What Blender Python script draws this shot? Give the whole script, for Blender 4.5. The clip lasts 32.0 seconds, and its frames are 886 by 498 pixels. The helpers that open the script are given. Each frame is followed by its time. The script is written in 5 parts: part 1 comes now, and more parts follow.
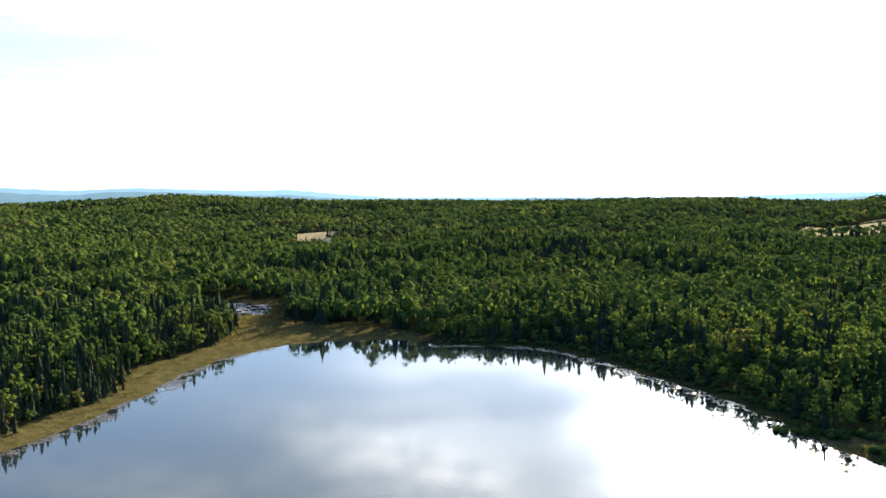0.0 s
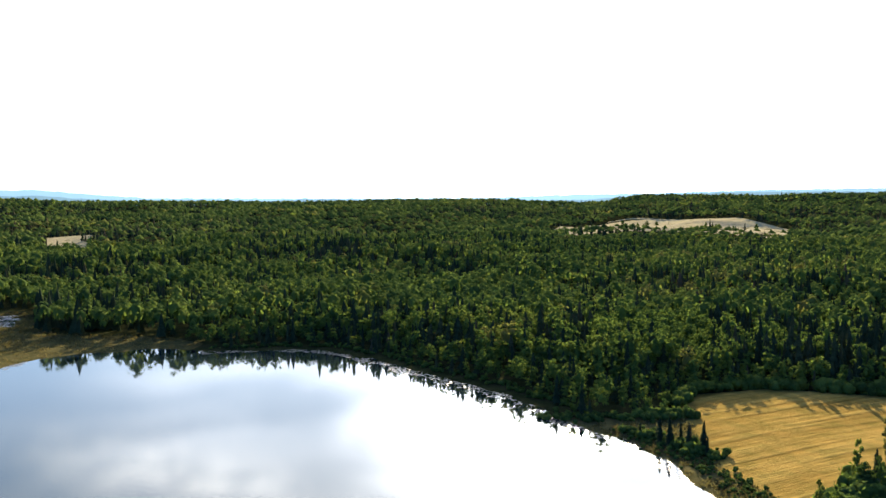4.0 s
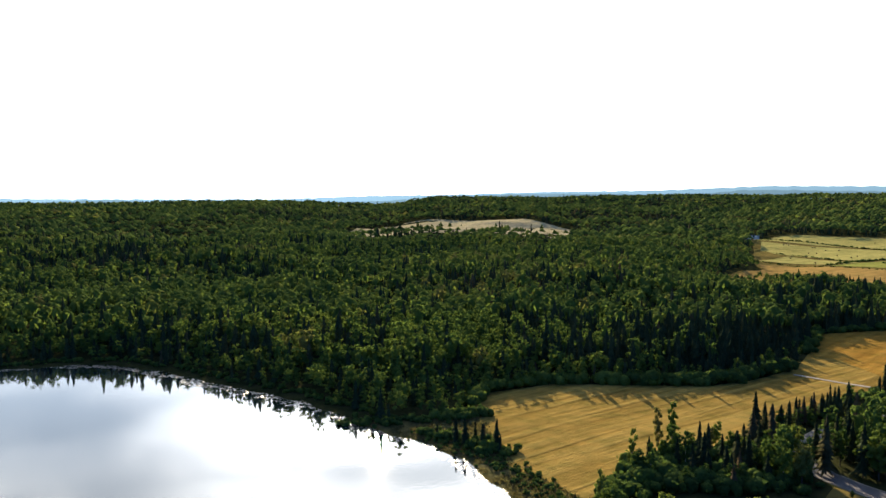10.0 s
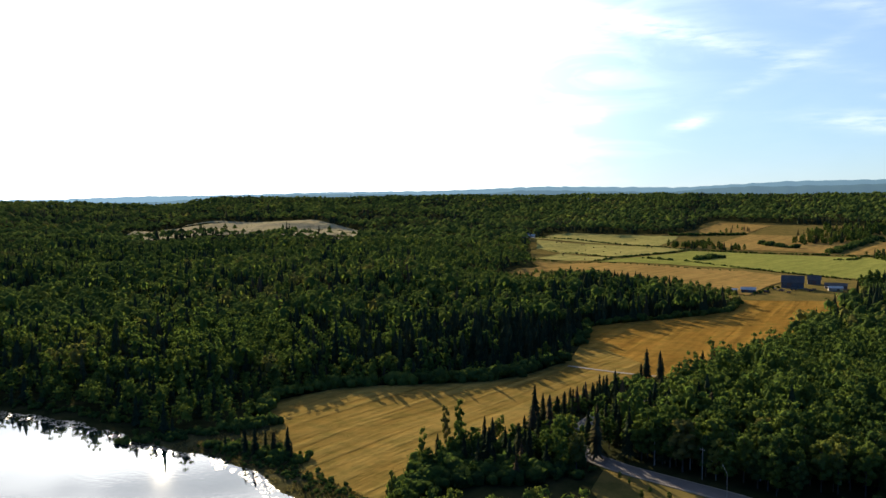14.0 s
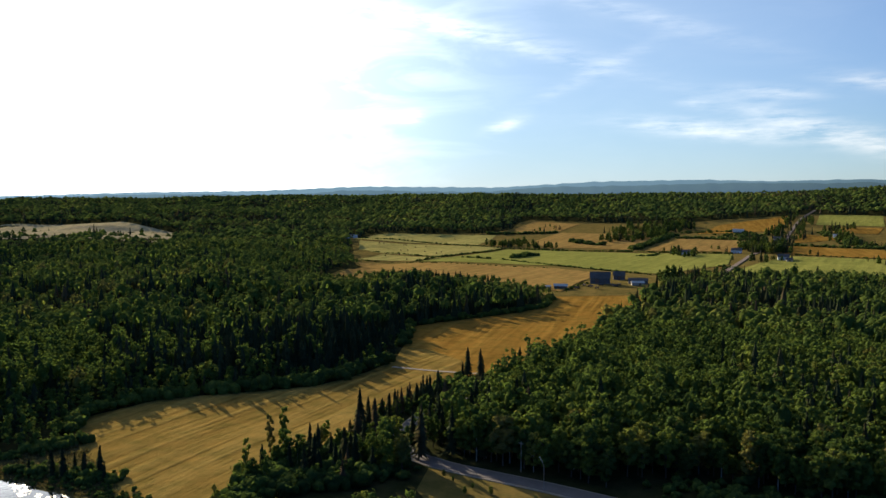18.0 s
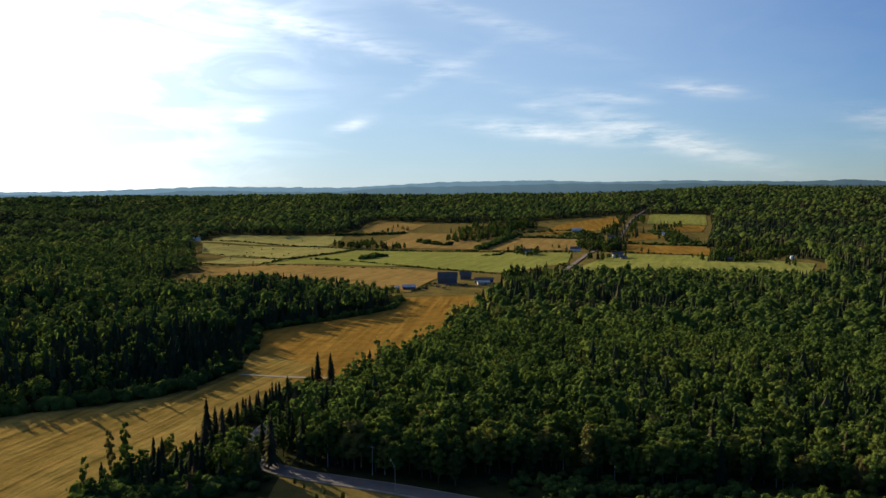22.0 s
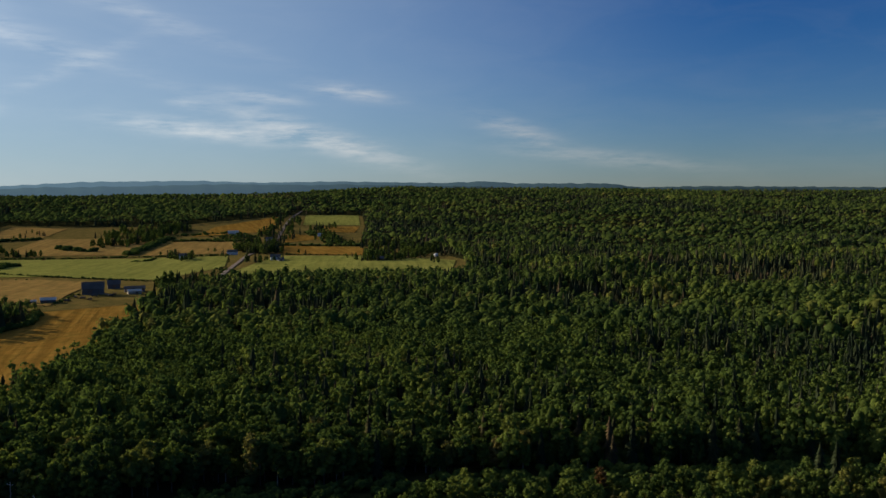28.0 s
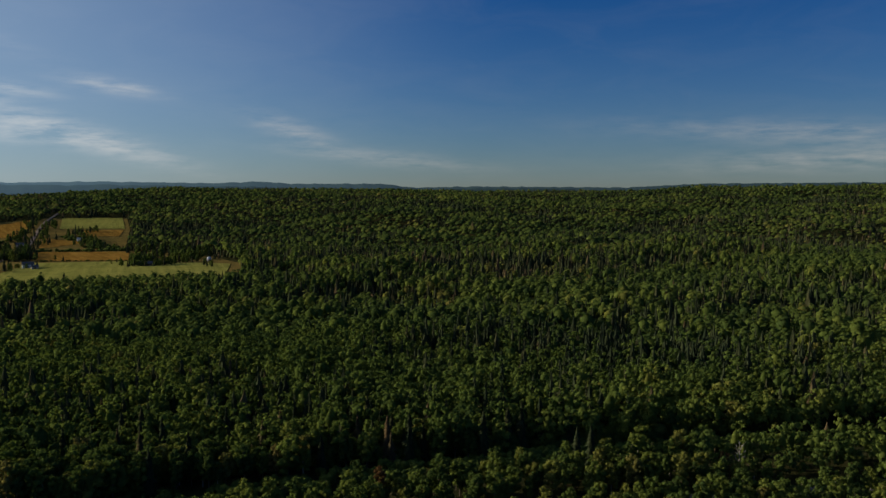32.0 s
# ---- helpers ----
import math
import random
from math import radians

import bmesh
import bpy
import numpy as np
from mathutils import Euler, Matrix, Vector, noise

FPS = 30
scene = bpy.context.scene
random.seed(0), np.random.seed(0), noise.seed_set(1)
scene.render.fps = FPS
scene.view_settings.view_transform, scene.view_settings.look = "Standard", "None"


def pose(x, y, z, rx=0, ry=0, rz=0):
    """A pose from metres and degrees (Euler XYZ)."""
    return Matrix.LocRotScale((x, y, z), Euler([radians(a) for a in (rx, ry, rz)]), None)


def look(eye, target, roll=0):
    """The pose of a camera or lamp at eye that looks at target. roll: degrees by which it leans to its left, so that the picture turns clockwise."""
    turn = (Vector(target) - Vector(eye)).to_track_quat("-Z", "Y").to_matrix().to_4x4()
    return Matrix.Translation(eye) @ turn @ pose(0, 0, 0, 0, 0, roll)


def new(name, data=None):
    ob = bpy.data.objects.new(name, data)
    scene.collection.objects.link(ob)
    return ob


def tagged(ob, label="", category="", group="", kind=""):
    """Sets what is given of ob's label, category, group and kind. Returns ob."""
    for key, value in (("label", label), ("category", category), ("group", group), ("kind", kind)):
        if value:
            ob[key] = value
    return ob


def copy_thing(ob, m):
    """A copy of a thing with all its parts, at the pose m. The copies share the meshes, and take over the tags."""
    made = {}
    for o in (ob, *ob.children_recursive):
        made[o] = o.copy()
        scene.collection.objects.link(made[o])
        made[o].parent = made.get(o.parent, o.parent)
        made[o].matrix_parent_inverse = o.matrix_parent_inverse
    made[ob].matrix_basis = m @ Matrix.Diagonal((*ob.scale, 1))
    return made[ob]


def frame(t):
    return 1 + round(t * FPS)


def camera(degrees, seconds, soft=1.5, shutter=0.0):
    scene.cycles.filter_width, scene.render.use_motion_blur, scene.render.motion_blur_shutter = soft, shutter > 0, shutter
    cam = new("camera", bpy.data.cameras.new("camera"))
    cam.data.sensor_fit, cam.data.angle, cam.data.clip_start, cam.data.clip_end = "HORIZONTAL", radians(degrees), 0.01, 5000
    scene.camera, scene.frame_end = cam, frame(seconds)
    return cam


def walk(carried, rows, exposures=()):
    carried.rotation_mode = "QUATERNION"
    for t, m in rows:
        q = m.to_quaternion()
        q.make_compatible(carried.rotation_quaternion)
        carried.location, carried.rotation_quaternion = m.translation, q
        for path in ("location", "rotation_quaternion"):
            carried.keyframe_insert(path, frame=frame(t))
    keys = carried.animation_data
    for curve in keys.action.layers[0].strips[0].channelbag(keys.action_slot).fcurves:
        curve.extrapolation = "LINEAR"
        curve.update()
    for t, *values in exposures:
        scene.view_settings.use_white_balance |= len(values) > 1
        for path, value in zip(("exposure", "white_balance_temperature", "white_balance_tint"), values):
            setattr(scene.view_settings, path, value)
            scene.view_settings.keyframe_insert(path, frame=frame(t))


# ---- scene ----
cam = camera(54.65, 32.0)
ROWS = [
    (0.0, -0.60, -0.17, 89.16, 0.35, -3.85, 0.37),
    (1.0, -1.11, -0.09, 88.96, -2.96, -3.85, 0.33),
    (2.0, -1.45, -0.01, 88.92, -6.66, -3.85, 0.28),
    (3.0, -1.66, 0.08, 89.00, -10.96, -3.85, 0.23),
    (4.0, -1.78, 0.16, 89.19, -14.85, -3.84, 0.18),
    (4.5, -1.81, 0.20, 89.31, -16.28, -3.83, 0.16),
    (6.5, -1.82, 0.33, 89.95, -19.98, -3.82, 0.08),
    (7.0, -1.81, 0.36, 90.14, -20.93, -3.81, 0.06),
    (8.0, -1.78, 0.39, 90.54, -22.94, -3.81, 0.03),
    (9.0, -1.75, 0.41, 90.95, -25.50, -3.80, 0.01),
    (10.0, -1.75, 0.41, 91.38, -28.37, -3.80, -0.01),
    (11.0, -1.77, 0.39, 91.81, -31.47, -3.80, -0.02),
    (12.0, -1.82, 0.34, 92.25, -35.10, -3.80, -0.02),
    (13.0, -1.92, 0.27, 92.68, -38.67, -3.80, -0.02),
    (14.0, -2.06, 0.18, 93.12, -42.49, -3.80, -0.02),
    (15.0, -2.24, 0.07, 93.56, -46.71, -3.81, -0.01),
    (15.5, -2.35, 0.00, 93.78, -48.57, -3.81, -0.01),
    (17.5, -2.90, -0.31, 94.66, -53.28, -3.82, 0.00),
    (18.0, -3.07, -0.40, 94.89, -54.34, -3.82, 0.01),
    (19.0, -3.43, -0.59, 95.35, -56.08, -3.83, 0.01),
    (20.0, -3.84, -0.80, 95.82, -57.18, -3.83, 0.02),
    (21.0, -4.29, -1.02, 96.31, -60.35, -3.83, 0.02),
    (22.0, -4.77, -1.24, 96.82, -64.47, -3.83, 0.02),
    (23.0, -5.29, -1.46, 97.34, -68.20, -3.83, 0.02),
    (24.0, -5.85, -1.68, 97.89, -72.19, -3.83, 0.02),
    (25.0, -6.45, -1.88, 98.45, -76.21, -3.83, 0.01),
    (25.5, -6.77, -1.98, 98.73, -78.18, -3.83, 0.01),
    (27.5, -8.14, -2.31, 99.90, -85.09, -3.82, -0.00),
    (28.0, -8.52, -2.37, 100.19, -87.11, -3.82, -0.01),
    (29.0, -9.31, -2.46, 100.77, -91.18, -3.82, -0.00),
    (30.0, -10.18, -2.50, 101.34, -95.18, -3.82, 0.01),
    (31.0, -11.12, -2.47, 101.87, -98.73, -3.82, 0.03),
    (32.0, -12.16, -2.37, 102.36, -101.97, -3.83, 0.06),
]
EXPOSURES = [(0.0, 2.05), (4.0, 2.0), (9.0, 1.7), (13.0, 1.1), (19.0, 0.82), (25.0, 0.40), (32.0, -0.08)]
walk(cam, [(t, pose(x, y, z, 90 + pitch, roll, yaw)) for t, x, y, z, yaw, pitch, roll in ROWS], EXPOSURES)

# ---- sky and sun ----
SUN_AZ, SUN_EL = -24.0, 16.0
sun_way = Vector((-math.sin(radians(SUN_AZ)) * math.cos(radians(SUN_EL)), math.cos(radians(SUN_AZ)) * math.cos(radians(SUN_EL)), math.sin(radians(SUN_EL))))
world = bpy.data.worlds.new("world")
scene.world = world
world.use_nodes = True
wn, wl = world.node_tree.nodes, world.node_tree.links
wn.clear()
sky = wn.new("ShaderNodeTexSky")
sky.sky_type, sky.sun_disc = "NISHITA", False
sky.sun_elevation, sky.sun_rotation = radians(SUN_EL), radians(-SUN_AZ)
sky.altitude, sky.air_density, sky.dust_density, sky.ozone_density = 300, 1.0, 0.25, 3.0
way = wn.new("ShaderNodeTexCoord")
# thin cirrus, drawn out along the wind
flat = wn.new("ShaderNodeMapping")
flat.inputs["Rotation"].default_value = (0.0, 0.0, radians(20))
flat.inputs["Scale"].default_value = (2.2, 5.0, 16.0)
wl.new(way.outputs["Generated"], flat.inputs["Vector"])
wisp = wn.new("ShaderNodeTexNoise")
wisp.inputs["Scale"].default_value, wisp.inputs["Detail"].default_value = 1.7, 7.0
wisp.inputs["Roughness"].default_value, wisp.inputs["Distortion"].default_value = 0.58, 0.7
wl.new(flat.outputs["Vector"], wisp.inputs["Vector"])
veil = wn.new("ShaderNodeValToRGB")
veil.color_ramp.elements[0].position, veil.color_ramp.elements[1].position = 0.42, 0.75
veil.color_ramp.elements[0].color, veil.color_ramp.elements[1].color = (0, 0, 0, 1), (1, 1, 1, 1)
wl.new(wisp.outputs["Fac"], veil.inputs["Fac"])
# the bright aureole that thin cloud spreads round the sun
dot = wn.new("ShaderNodeVectorMath")
dot.operation = "DOT_PRODUCT"
wl.new(way.outputs["Generated"], dot.inputs[0])
dot.inputs[1].default_value = sun_way
near = wn.new("ShaderNodeMapRange")
near.interpolation_type = "SMOOTHERSTEP"
near.inputs[1].default_value, near.inputs[2].default_value = 0.74, 1.0
wl.new(dot.outputs["Value"], near.inputs[0])
powr = wn.new("ShaderNodeMath")
powr.operation, powr.inputs[1].default_value = "POWER", 1.6
wl.new(near.outputs[0], powr.inputs[0])
cloud_light = wn.new("ShaderNodeMath")
cloud_light.operation, cloud_light.inputs[1].default_value, cloud_light.inputs[2].default_value = "MULTIPLY_ADD", 12.0, 3.8
wl.new(powr.outputs[0], cloud_light.inputs[0])
cloud_col = wn.new("ShaderNodeMix")
cloud_col.data_type, cloud_col.blend_type = "RGBA", "MIX"
spread = wn.new("ShaderNodeSeparateXYZ")
wl.new(way.outputs["Generated"], spread.inputs[0])


def wmath(kind, x, y=0.0, z=0.0):
    m = wn.new("ShaderNodeMath")
    m.operation = kind
    for sock, v in zip(m.inputs, (x, y, z)):
        if isinstance(v, (int, float)):
            sock.default_value = v
        else:
            wl.new(v, sock)
    return m.outputs[0]


sky_az = wmath("MULTIPLY", wmath("ARCTAN2", wmath("MULTIPLY", spread.outputs[0], -1.0), spread.outputs[1]), 57.296)
sky_el = wmath("MULTIPLY", wmath("ARCSINE", spread.outputs[2]), 57.296)
# streaks of cirrus: azimuth, elevation, half length, half height, fall per degree, weight
banks = 0.0
for az0, el0, long, high, fall, weight in ((-71.6, 3.9, 5.2, 0.55, 0.10, 1.0), (-79.0, 3.5, 5.6, 0.75, 0.28, 1.0), (-81.0, 6.5, 2.6, 0.45, 0.12, 0.7), (-75.2, 6.1, 2.4, 0.4, 0.1, 0.6),
                                           (-92.0, 4.0, 2.6, 0.7, 0.3, 0.6), (-98.0, 2.2, 6.0, 0.5, 0.1, 0.5), (-58.6, 4.4, 1.2, 0.35, -0.25, 0.9), (-52.0, 4.9, 1.2, 0.4, -0.1, 0.7),
                                           (-64.0, 7.6, 4.0, 0.5, -0.45, 0.35), (-56.0, 10.6, 7.0, 0.6, 0.22, 0.4), (-66.0, 11.5, 8.0, 0.6, 0.3, 0.35), (-60.0, 9.2, 9.0, 0.5, 0.25, 0.3), (-70.5, 5.6, 1.0, 0.3, 0.1, 0.5), (-125.0, 3.6, 9.0, 0.7, 0.05, 0.5), (-128.0, 2.0, 9.0, 0.7, -0.03, 0.6),
                                           (24.0, 11.0, 7.0, 1.0, 0.0, 0.9), (24.0, 6.0, 8.0, 1.4, 0.0, 0.5), (18.0, 19.0, 12.0, 2.0, -0.2, 0.8), (3.0, 18.0, 11.0, 2.2, -0.3, 1.0)):
    da = wmath("ADD", sky_az, -az0)
    de = wmath("MULTIPLY_ADD", da, -fall, wmath("ADD", sky_el, -el0))
    far_out = wmath("ADD", wmath("POWER", wmath("ABSOLUTE", wmath("DIVIDE", da, long)), 2.0), wmath("POWER", wmath("ABSOLUTE", wmath("DIVIDE", de, high)), 2.0))
    bank = wmath("MULTIPLY", wmath("EXPONENT", wmath("MULTIPLY", far_out, -1.0)), weight)
    banks = wmath("ADD", banks, bank)
torn = wn.new("ShaderNodeTexNoise")
torn.inputs["Scale"].default_value, torn.inputs["Detail"].default_value, torn.inputs["Roughness"].default_value = 26.0, 6.0, 0.6
stretch = wn.new("ShaderNodeMapping")
stretch.inputs["Scale"].default_value = (0.8, 0.8, 5.0)
wl.new(way.outputs["Generated"], stretch.inputs["Vector"])
wl.new(stretch.outputs["Vector"], torn.inputs["Vector"])
torn_range = wn.new("ShaderNodeMapRange")
torn_range.inputs[1].default_value, torn_range.inputs[2].default_value = 0.32, 0.66
wl.new(torn.outputs["Fac"], torn_range.inputs[0])
cloud_sum = wmath("MULTIPLY_ADD", banks, torn_range.outputs[0], wmath("MULTIPLY", veil.outputs["Color"], 0.05))
cloud_amount = wmath("MINIMUM", wmath("MULTIPLY", cloud_sum, 0.72), 0.7)
wl.new(cloud_amount, cloud_col.inputs["Factor"])
# clear dry air: the blue deepens quickly above the horizon
depth = wn.new("ShaderNodeValToRGB")
depth.color_ramp.elements[0].position, depth.color_ramp.elements[1].position = 0.0, 0.26
depth.color_ramp.elements[0].color, depth.color_ramp.elements[1].color = (0.30, 0.38, 0.53, 1), (0.020, 0.215, 0.49, 1)
high = depth.color_ramp.elements.new(0.85)
high.color = (0.15, 0.28, 0.46, 1)
wl.new(spread.outputs[2], depth.inputs["Fac"])
deep = wn.new("ShaderNodeVectorMath")
deep.operation = "MULTIPLY"
wl.new(sky.outputs["Color"], deep.inputs[0])
wl.new(depth.outputs["Color"], deep.inputs[1])

white = wn.new("ShaderNodeVectorMath")
white.operation = "SCALE"
white.inputs[0].default_value = (1.0, 0.95, 0.89)
wl.new(cloud_light.outputs[0], white.inputs["Scale"])
wl.new(white.outputs["Vector"], cloud_col.inputs["B"])
halo = wn.new("ShaderNodeVectorMath")
halo.operation = "SCALE"
halo.inputs[0].default_value = (1.0, 0.97, 0.92)
tight = wn.new("ShaderNodeMapRange")
tight.interpolation_type = "SMOOTHSTEP"
tight.inputs[1].default_value, tight.inputs[2].default_value = 0.955, 1.0
wl.new(dot.outputs["Value"], tight.inputs[0])
wide = wn.new("ShaderNodeMapRange")
wide.interpolation_type = "SMOOTHSTEP"
wide.inputs[1].default_value, wide.inputs[2].default_value = 0.14, 0.92
wl.new(dot.outputs["Value"], wide.inputs[0])
thin = wn.new("ShaderNodeVectorMath")
thin.operation = "SCALE"
wl.new(deep.outputs["Vector"], thin.inputs[0])
wl.new(wmath("MULTIPLY_ADD", wide.outputs[0], -0.62, 1.0), thin.inputs["Scale"])
wl.new(thin.outputs["Vector"], cloud_col.inputs["A"])
glow = wmath("ADD", wmath("MULTIPLY", powr.outputs[0], 4.5), wmath("MULTIPLY", tight.outputs[0], 12.0))
halo_k = wmath("MULTIPLY", glow, wmath("MULTIPLY_ADD", veil.outputs["Color"], 1.1, 0.62))
wl.new(halo_k, halo.inputs["Scale"])
pale = wn.new("ShaderNodeVectorMath")
pale.operation = "SCALE"
pale.inputs[0].default_value = (0.74, 0.95, 1.10)
wl.new(wmath("MULTIPLY", wide.outputs[0], 2.5), pale.inputs["Scale"])
total = wn.new("ShaderNodeVectorMath")
total.operation = "ADD"
wl.new(cloud_col.outputs["Result"], total.inputs[0])
wl.new(halo.outputs["Vector"], total.inputs[1])
total_pale = wn.new("ShaderNodeVectorMath")
total_pale.operation = "ADD"
wl.new(total.outputs["Vector"], total_pale.inputs[0])
wl.new(pale.outputs["Vector"], total_pale.inputs[1])
back = wn.new("ShaderNodeBackground")
back.inputs["Strength"].default_value = 0.13
wl.new(total_pale.outputs["Vector"], back.inputs["Color"])
out = wn.new("ShaderNodeOutputWorld")
wl.new(back.outputs["Background"], out.inputs["Surface"])
sun = new("sun", bpy.data.lights.new("sun", "SUN"))
sun.data.energy, sun.data.angle, sun.data.color = 5.0, radians(0.6), (1.0, 0.85, 0.62)
sun.matrix_world = look(sun_way * 200 + Vector((0, 0, 120)), (0, 0, 120))

# ---- the lie of the land ----
LAKE = [(-190, 120), (-172, 200), (-163, 255), (-157, 291), (-151, 306), (-145, 335), (-140, 360), (-137, 383), (-133, 426), (-119, 466), (-96, 498), (-74, 508),
        (-57, 508), (-37, 515), (-19, 505), (-5, 495), (12, 491), (37, 489), (56, 480), (78, 450), (93, 412), (107, 382), (119, 355), (127, 326), (129, 304), (134, 290), (141, 271),
        (143, 240), (139, 220), (128, 190), (108, 150), (70, 120), (0, 100), (-90, 96)]
POND = [(-192, 678), (-176, 692), (-145, 680), (-134, 650), (-131, 622), (-148, 618), (-162, 604), (-172, 630)]
BACKWATER = [(-450, 742), (-361, 728), (-345, 700), (-358, 680), (-450, 690)]
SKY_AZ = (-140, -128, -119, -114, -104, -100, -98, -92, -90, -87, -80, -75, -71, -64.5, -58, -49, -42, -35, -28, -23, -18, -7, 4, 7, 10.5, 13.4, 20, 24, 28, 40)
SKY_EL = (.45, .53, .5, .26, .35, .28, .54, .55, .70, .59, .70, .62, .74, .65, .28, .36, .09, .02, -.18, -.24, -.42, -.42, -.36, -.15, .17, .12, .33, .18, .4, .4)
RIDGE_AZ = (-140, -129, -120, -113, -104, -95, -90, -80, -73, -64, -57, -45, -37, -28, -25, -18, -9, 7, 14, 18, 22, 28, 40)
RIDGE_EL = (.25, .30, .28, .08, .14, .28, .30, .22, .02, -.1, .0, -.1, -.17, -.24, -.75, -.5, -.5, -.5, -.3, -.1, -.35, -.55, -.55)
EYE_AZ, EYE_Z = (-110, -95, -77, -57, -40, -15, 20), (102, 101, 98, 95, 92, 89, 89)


def outside(px, py, ring):
    """Metres from the ring of a pool or field: minus within it."""
    px, py = np.asarray(px, float), np.asarray(py, float)
    best, inside = np.full(px.shape, 1e9), np.zeros(px.shape, bool)
    for (ax, ay), (bx, by) in zip(ring, ring[1:] + ring[:1]):
        ex, ey = bx - ax, by - ay
        s = np.clip(((px - ax) * ex + (py - ay) * ey) / (ex * ex + ey * ey), 0, 1)
        best = np.minimum(best, np.hypot(px - ax - s * ex, py - ay - s * ey))
        if ay != by:
            inside ^= ((ay > py) != (by > py)) & (px < ex * (py - ay) / ey + ax)
    return np.where(inside, -best, best)


def waves(px, py, size, seed=0.0):
    """A smooth, cheap roughness of about -1 to 1."""
    a, b = px / size, py / size
    return (np.sin(a * 1.0 + b * 0.6 + seed) + np.sin(-a * 0.7 + b * 1.3 + 2.1 * seed + 1) + np.sin(a * 1.9 - b * 1.1 + 3.3 * seed + 2) * 0.6
            + np.sin(a * 2.3 + b * 2.9 + 1.7 * seed) * 0.4) / 2.4


def step(s):
    s = np.clip(s, 0, 1)
    return s * s * (3 - 2 * s)


def land(px, py):
    """The ground's height."""
    px, py = np.asarray(px, float), np.asarray(py, float)
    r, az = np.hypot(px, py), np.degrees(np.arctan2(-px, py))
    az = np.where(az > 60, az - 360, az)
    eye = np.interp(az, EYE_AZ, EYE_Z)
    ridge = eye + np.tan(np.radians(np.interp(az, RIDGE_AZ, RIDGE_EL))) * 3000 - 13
    h = 1.6 + 0.7 * waves(px, py, 38, 1.0) + 2.5 * waves(px, py, 170, 2.0) * step((r - 350) / 500)
    h = h + 6 * waves(px, py, 260, 4.0) * step((r - 1500) / 800)
    h = h + 8 * waves(px, py, 120, 7.0) * step((r - 520) / 400) * (step((-86 - az) / 10) + step((az + 46) / 8)) * (1 - step((r - 2600) / 400))
    h = h + 13 * waves(px, py, 330, 9.0) * step((r - 1300) / 700) * (step((-86 - az) / 10) + step((az + 58) / 8)) * (1 - step((r - 2700) / 400))
    h = h + 12 * waves(px, py, 260, 3.0) * step((r - 2250) / 250) * step((az + 88) / 4) * step((-54 - az) / 6) * (1 - step((r - 2900) / 300))
    h = h + 6 * waves(px, py, 50, 11.0) * step((r - 440) / 300) * (step((-86 - az) / 10) + step((az + 54) / 6)) * (1 - step((r - 2700) / 400))
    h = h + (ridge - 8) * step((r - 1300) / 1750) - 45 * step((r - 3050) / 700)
    wet = np.minimum(np.minimum(outside(px, py, LAKE), outside(px, py, POND) + 5 * waves(px, py, 4, 8.0)), outside(px, py, BACKWATER))
    wet = wet + 2.0 * waves(px, py, 6, 5.0)
    shore = np.clip(wet * 0.07, -1.5, 1.0) + 0.05
    return np.where(wet < 60, np.where(wet < 14, shore, shore + (h - shore) * step((wet - 14) / 46)), h)

# ---- materials ----
def material(name):
    m = bpy.data.materials.new(name)
    m.use_nodes = True
    n = m.node_tree.nodes
    return m, n, m.node_tree.links, n["Principled BSDF"]


def noisy(n, l, size, detail=4.0, rough=0.6, where="Object", stretch=(1, 1, 1), turn=0.0):
    co = n.new("ShaderNodeTexCoord")
    mp = n.new("ShaderNodeMapping")
    mp.inputs["Scale"].default_value = stretch
    tx = n.new("ShaderNodeTexNoise")
    tx.inputs["Scale"].default_value, tx.inputs["Detail"].default_value, tx.inputs["Roughness"].default_value = 1.0 / size, detail, rough
    if turn:
        spin = n.new("ShaderNodeMapping")
        spin.inputs["Rotation"].default_value = (0, 0, radians(-turn))
        l.new(co.outputs[where], spin.inputs["Vector"])
        l.new(spin.outputs["Vector"], mp.inputs["Vector"])
    else:
        l.new(co.outputs[where], mp.inputs["Vector"])
    l.new(mp.outputs["Vector"], tx.inputs["Vector"])
    return tx.outputs["Fac"]


def ramp(n, l, fac, stops):
    r = n.new("ShaderNodeValToRGB")
    e = r.color_ramp.elements
    while len(e) < len(stops):
        e.new(0.5)
    for k, (at, col) in enumerate(stops):
        e[k].position, e[k].color = at, (*col, 1)
    l.new(fac, r.inputs["Fac"])
    return r.outputs["Color"]


def blend(n, l, fac, a, b, how="MIX"):
    m = n.new("ShaderNodeMix")
    m.data_type, m.blend_type = "RGBA", how
    for sock, v in ((m.inputs["Factor"], fac), (m.inputs["A"], a), (m.inputs["B"], b)):
        if isinstance(v, (int, float)):
            sock.default_value = v
        elif isinstance(v, tuple):
            sock.default_value = (*v, 1)
        else:
            l.new(v, sock)
    return m.outputs["Result"]


